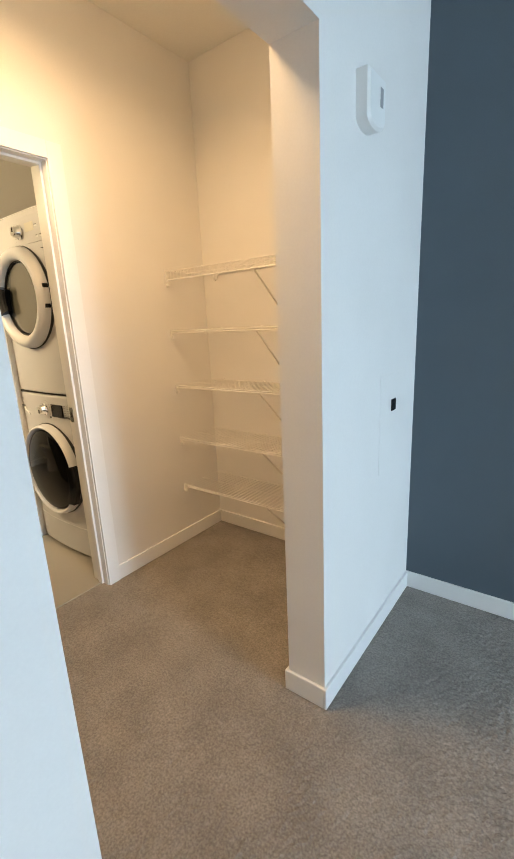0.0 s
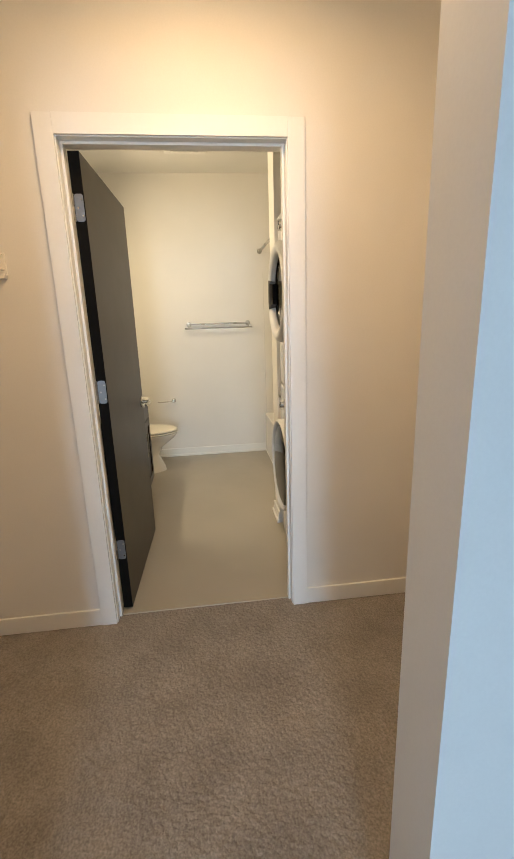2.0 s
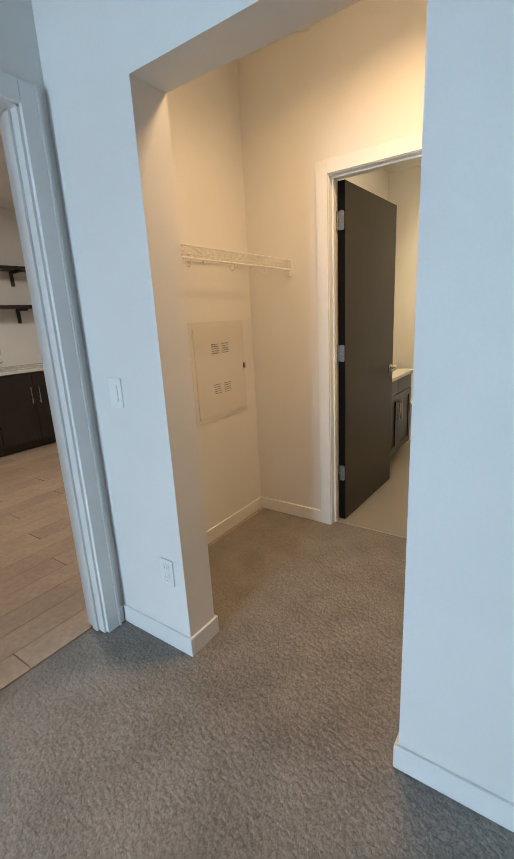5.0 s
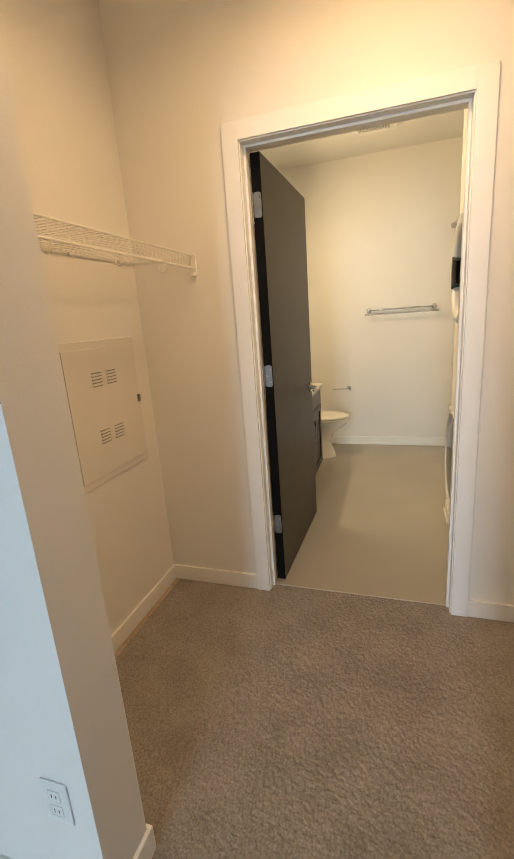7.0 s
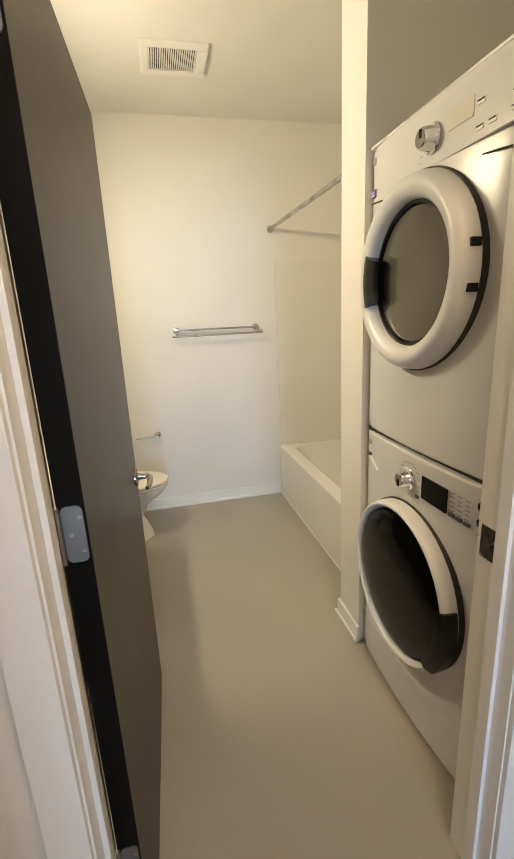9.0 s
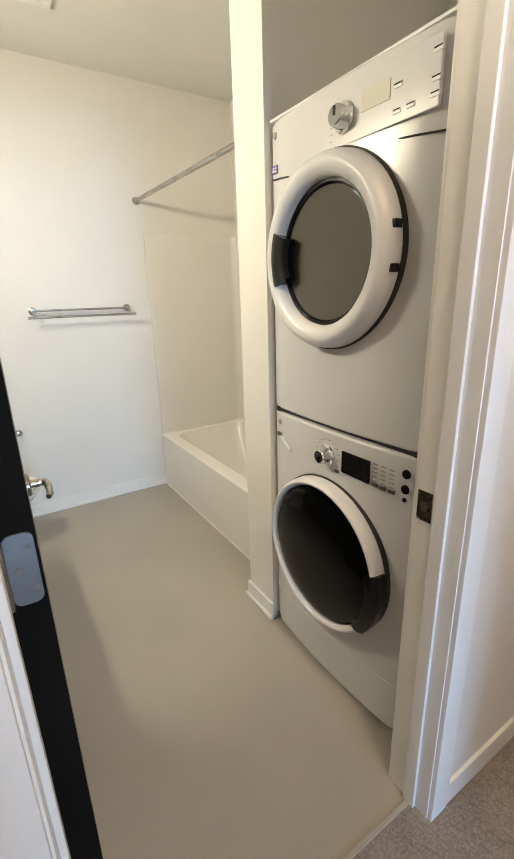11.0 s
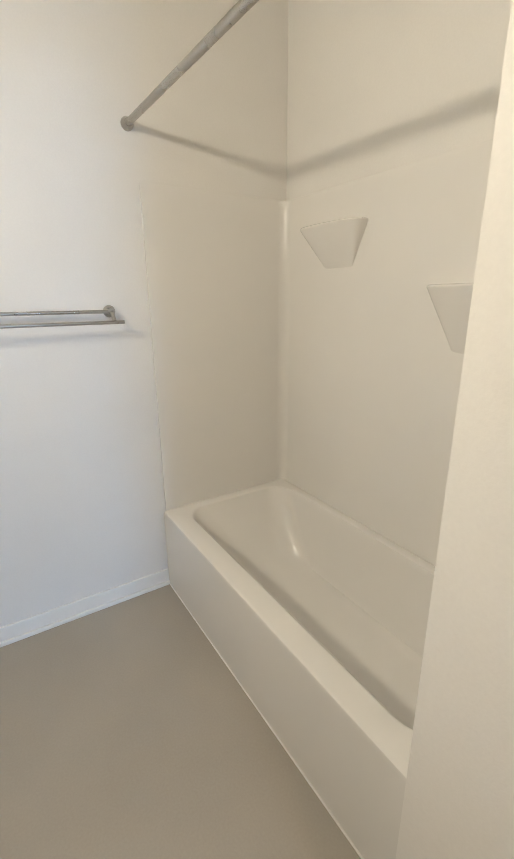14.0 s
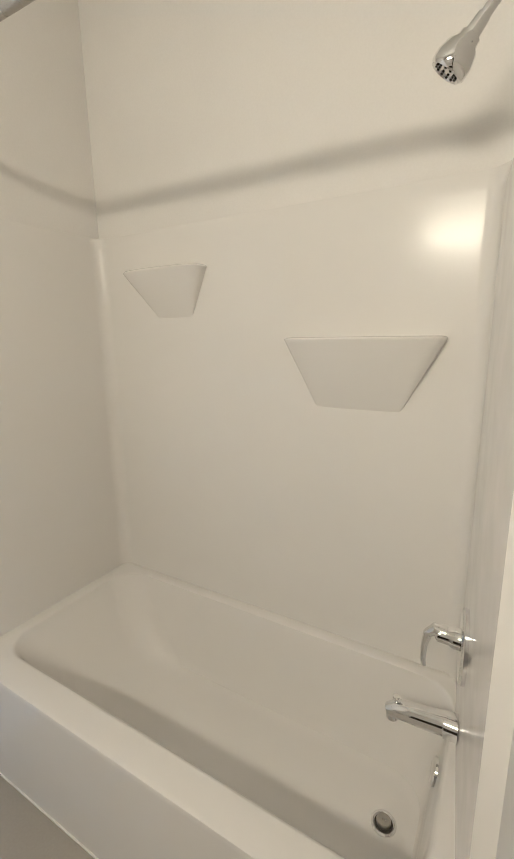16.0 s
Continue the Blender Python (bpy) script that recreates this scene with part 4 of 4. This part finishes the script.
def vanity():
    ob = thing("vanity_cabinet", "dark espresso bathroom vanity cabinet", "vanity")
    x0, x1, f = -1.775, -0.985, -0.012
    part("body", boxes((x0, LEFT + 0.003, 0.09, x1, f - 0.02, 0.755), (x0 + 0.012, LEFT + 0.003, 0.0, x1 - 0.012, f - 0.085, 0.09)), CABINET, ob)
    mid = (x0 + x1) / 2
    for a, b, hx in ((x0 + 0.004, mid - 0.002, mid - 0.035), (mid + 0.002, x1 - 0.004, mid + 0.035)):
        part("drawer_front", boxes((a, f - 0.02, 0.625, b, f, 0.748), bevel=0.002), CABINET, ob)
        w = 0.055
        door = part("door", boxes((a, f - 0.02, 0.10, a + w, f, 0.618), (b - w, f - 0.02, 0.10, b, f, 0.618), (a + w, f - 0.02, 0.10, b - w, f, 0.10 + w), (a + w, f - 0.02, 0.618 - w, b - w, f, 0.618),
                                (a + w, f - 0.018, 0.10 + w, b - w, f - 0.009, 0.618 - w)), CABINET, ob)
        bm = rods(((hx, f + 0.028, 0.40), (hx, f + 0.028, 0.565), 0.005))
        for z in (0.42, 0.545):
            rod_into(bm, (hx, f - 0.001, z), (hx, f + 0.028, z), 0.004)
        part("pull", bm, NICKEL, door, "slim bar pull")
    return ob


vanity()
top = thing("stone_worktop", "pale stone vanity top", "worktop")
part("slab", boxes((-1.79, LEFT + 0.003, 0.7555, -0.975, 0.004, 0.785), bevel=0.004), STONE, top)
part("splash", boxes((-1.79, LEFT + 0.003, 0.785, -0.975, LEFT + 0.02, 0.88), bevel=0.003), STONE, top)

vanity_light = thing("vanity_light", "lit bar light over the vanity", "wall lamp")
part("backplate", boxes((-1.72, LEFT, 2.08, -1.13, LEFT + 0.03, 2.19), bevel=0.004), NICKEL, vanity_light)
part("diffuser", boxes((-1.76, LEFT + 0.03, 2.095, -1.09, LEFT + 0.10, 2.175), bevel=0.02), LAMP, vanity_light)


def fan_grille():
    ob = thing("exhaust_fan", "white square exhaust fan grille on the ceiling", "exhaust fan")
    x0, x1, y0, y1, z = -2.125, -1.842, 0.262, 0.592, BATH_CEIL
    part("frame", boxes((x0, y0, z - 0.016, x0 + 0.045, y1, z), (x1 - 0.045, y0, z - 0.016, x1, y1, z), (x0 + 0.045, y0, z - 0.016, x1 - 0.045, y0 + 0.04, z), (x0 + 0.045, y1 - 0.055, z - 0.016, x1 - 0.045, y1, z), bevel=0.005), TRIM, ob)
    part("backing", boxes((x0 + 0.045, y0 + 0.04, z - 0.004, x1 - 0.045, y1 - 0.055, z - 0.001)), SLOT, ob)
    n = 22
    for k in range(n):
        y = y0 + 0.044 + (y1 - y0 - 0.103) * k / (n - 1)
        part("slat", boxes((x0 + 0.045, y - 0.0026, z - 0.014, x1 - 0.045, y + 0.0026, z - 0.004)), TRIM, ob)
    return ob


fan_grille()


# ---- kitchen, seen through the bedroom door ----
KF = -3.72


def base_cabinet(x0, x1):
    ob = thing("kitchen_cabinet", "dark espresso kitchen base cabinet with bar pulls", "cabinet", "kitchen base cabinets")
    part("body", boxes((x0, -4.42, 0.10, x1, KF - 0.02, 0.875), (x0, -4.42, 0.0, x1, KF - 0.08, 0.10)), CABINET, ob)
    mid = (x0 + x1) / 2
    for a, b, hx in ((x0 + 0.003, mid - 0.002, mid - 0.045), (mid + 0.002, x1 - 0.003, mid + 0.045)):
        door = part("door", boxes((a, KF - 0.02, 0.11, b, KF, 0.868), bevel=0.002), CABINET, ob)
        bm = rods(((hx, KF + 0.03, 0.52), (hx, KF + 0.03, 0.71), 0.006))
        for z in (0.54, 0.69):
            rod_into(bm, (hx, KF - 0.001, z), (hx, KF + 0.03, z), 0.005)
        part("pull", bm, NICKEL, door, "slim bar pull")
    return ob


for x0 in (-1.43, -0.57, 0.29, 1.15):
    base_cabinet(x0, x0 + 0.858)
worktop = thing("kitchen_worktop", "pale stone kitchen worktop", "worktop")
part("slab", boxes((-1.44, -4.425, 0.875, 2.02, KF + 0.02, 0.910), bevel=0.004), STONE, worktop)
sink = thing("kitchen_sink", "stainless steel sink set in the worktop", "sink")
part("rim", boxes((-0.50, -4.24, 0.910, 0.26, -4.20, 0.914), (-0.50, -3.86, 0.910, 0.26, -3.82, 0.914), (-0.50, -4.20, 0.910, -0.46, -3.86, 0.914), (0.22, -4.20, 0.910, 0.26, -3.86, 0.914)), NICKEL, sink)
faucet = thing("kitchen_faucet", "chrome gooseneck kitchen faucet", "faucet")
neck = [(-0.03, -4.28, 0.91), (-0.03, -4.28, 1.15)] + [(-0.03, -4.28 + 0.09 * (1 - math.cos(radians(a))), 1.15 + 0.09 * math.sin(radians(a))) for a in range(20, 200, 20)] + [(-0.03, -4.10, 1.06)]
part("spout", tube(neck, 0.013, 12), CHROME, faucet)
part("base", lathe([(0, 0), (0, 0.03), (0.02, 0.028), (0.05, 0.018), (0.05, 0)], (-0.03, -4.28, 0.91), (0, 0, 1), 24), CHROME, faucet)
part("handle", tube([(-0.045, -4.28, 0.955), (-0.09, -4.28, 0.97), (-0.12, -4.28, 0.985)], 0.007, 8), CHROME, faucet)


def wall_shelf(z):
    ob = thing("wall_shelf", "dark stained kitchen shelf board on brackets", "shelf", "kitchen wall shelves")
    part("board", boxes((-0.75, -4.425, z, 1.6, -4.17, z + 0.035), bevel=0.002), CABINET, ob)
    for x in (-0.48, 0.45, 1.35):
        part("bracket", boxes((x - 0.018, -4.425, z - 0.17, x + 0.018, -4.40, z), (x - 0.018, -4.40, z - 0.028, x + 0.018, -4.20, z), bevel=0.002), CABINET, ob)
    return ob


wall_shelf(1.585)
wall_shelf(2.02)

# oak planks of the kitchen floor
planks = bpy.data.objects["floor_kitchen"]
bm = boxes((0, 0, 0, 1.2, 0.146, 0.007))
plank_data = bpy.data.meshes.new("plank")
bm.to_mesh(plank_data)
bm.free()
plank_data.materials.append(OAK)
for j in range(26):
    for i in range(5):
        ob = new("plank", plank_data)
        ob.parent = planks
        start = -1.9 + 1.204 * i - (0.43 * j) % 1.2
        left, right = max(start, -1.998), min(start + 1.2, 3.598)
        ob.location = (left, HALL_Y - 0.086 - 0.1485 * (j + 1), -0.0078)
        ob.scale.x = (right - left) / 1.2
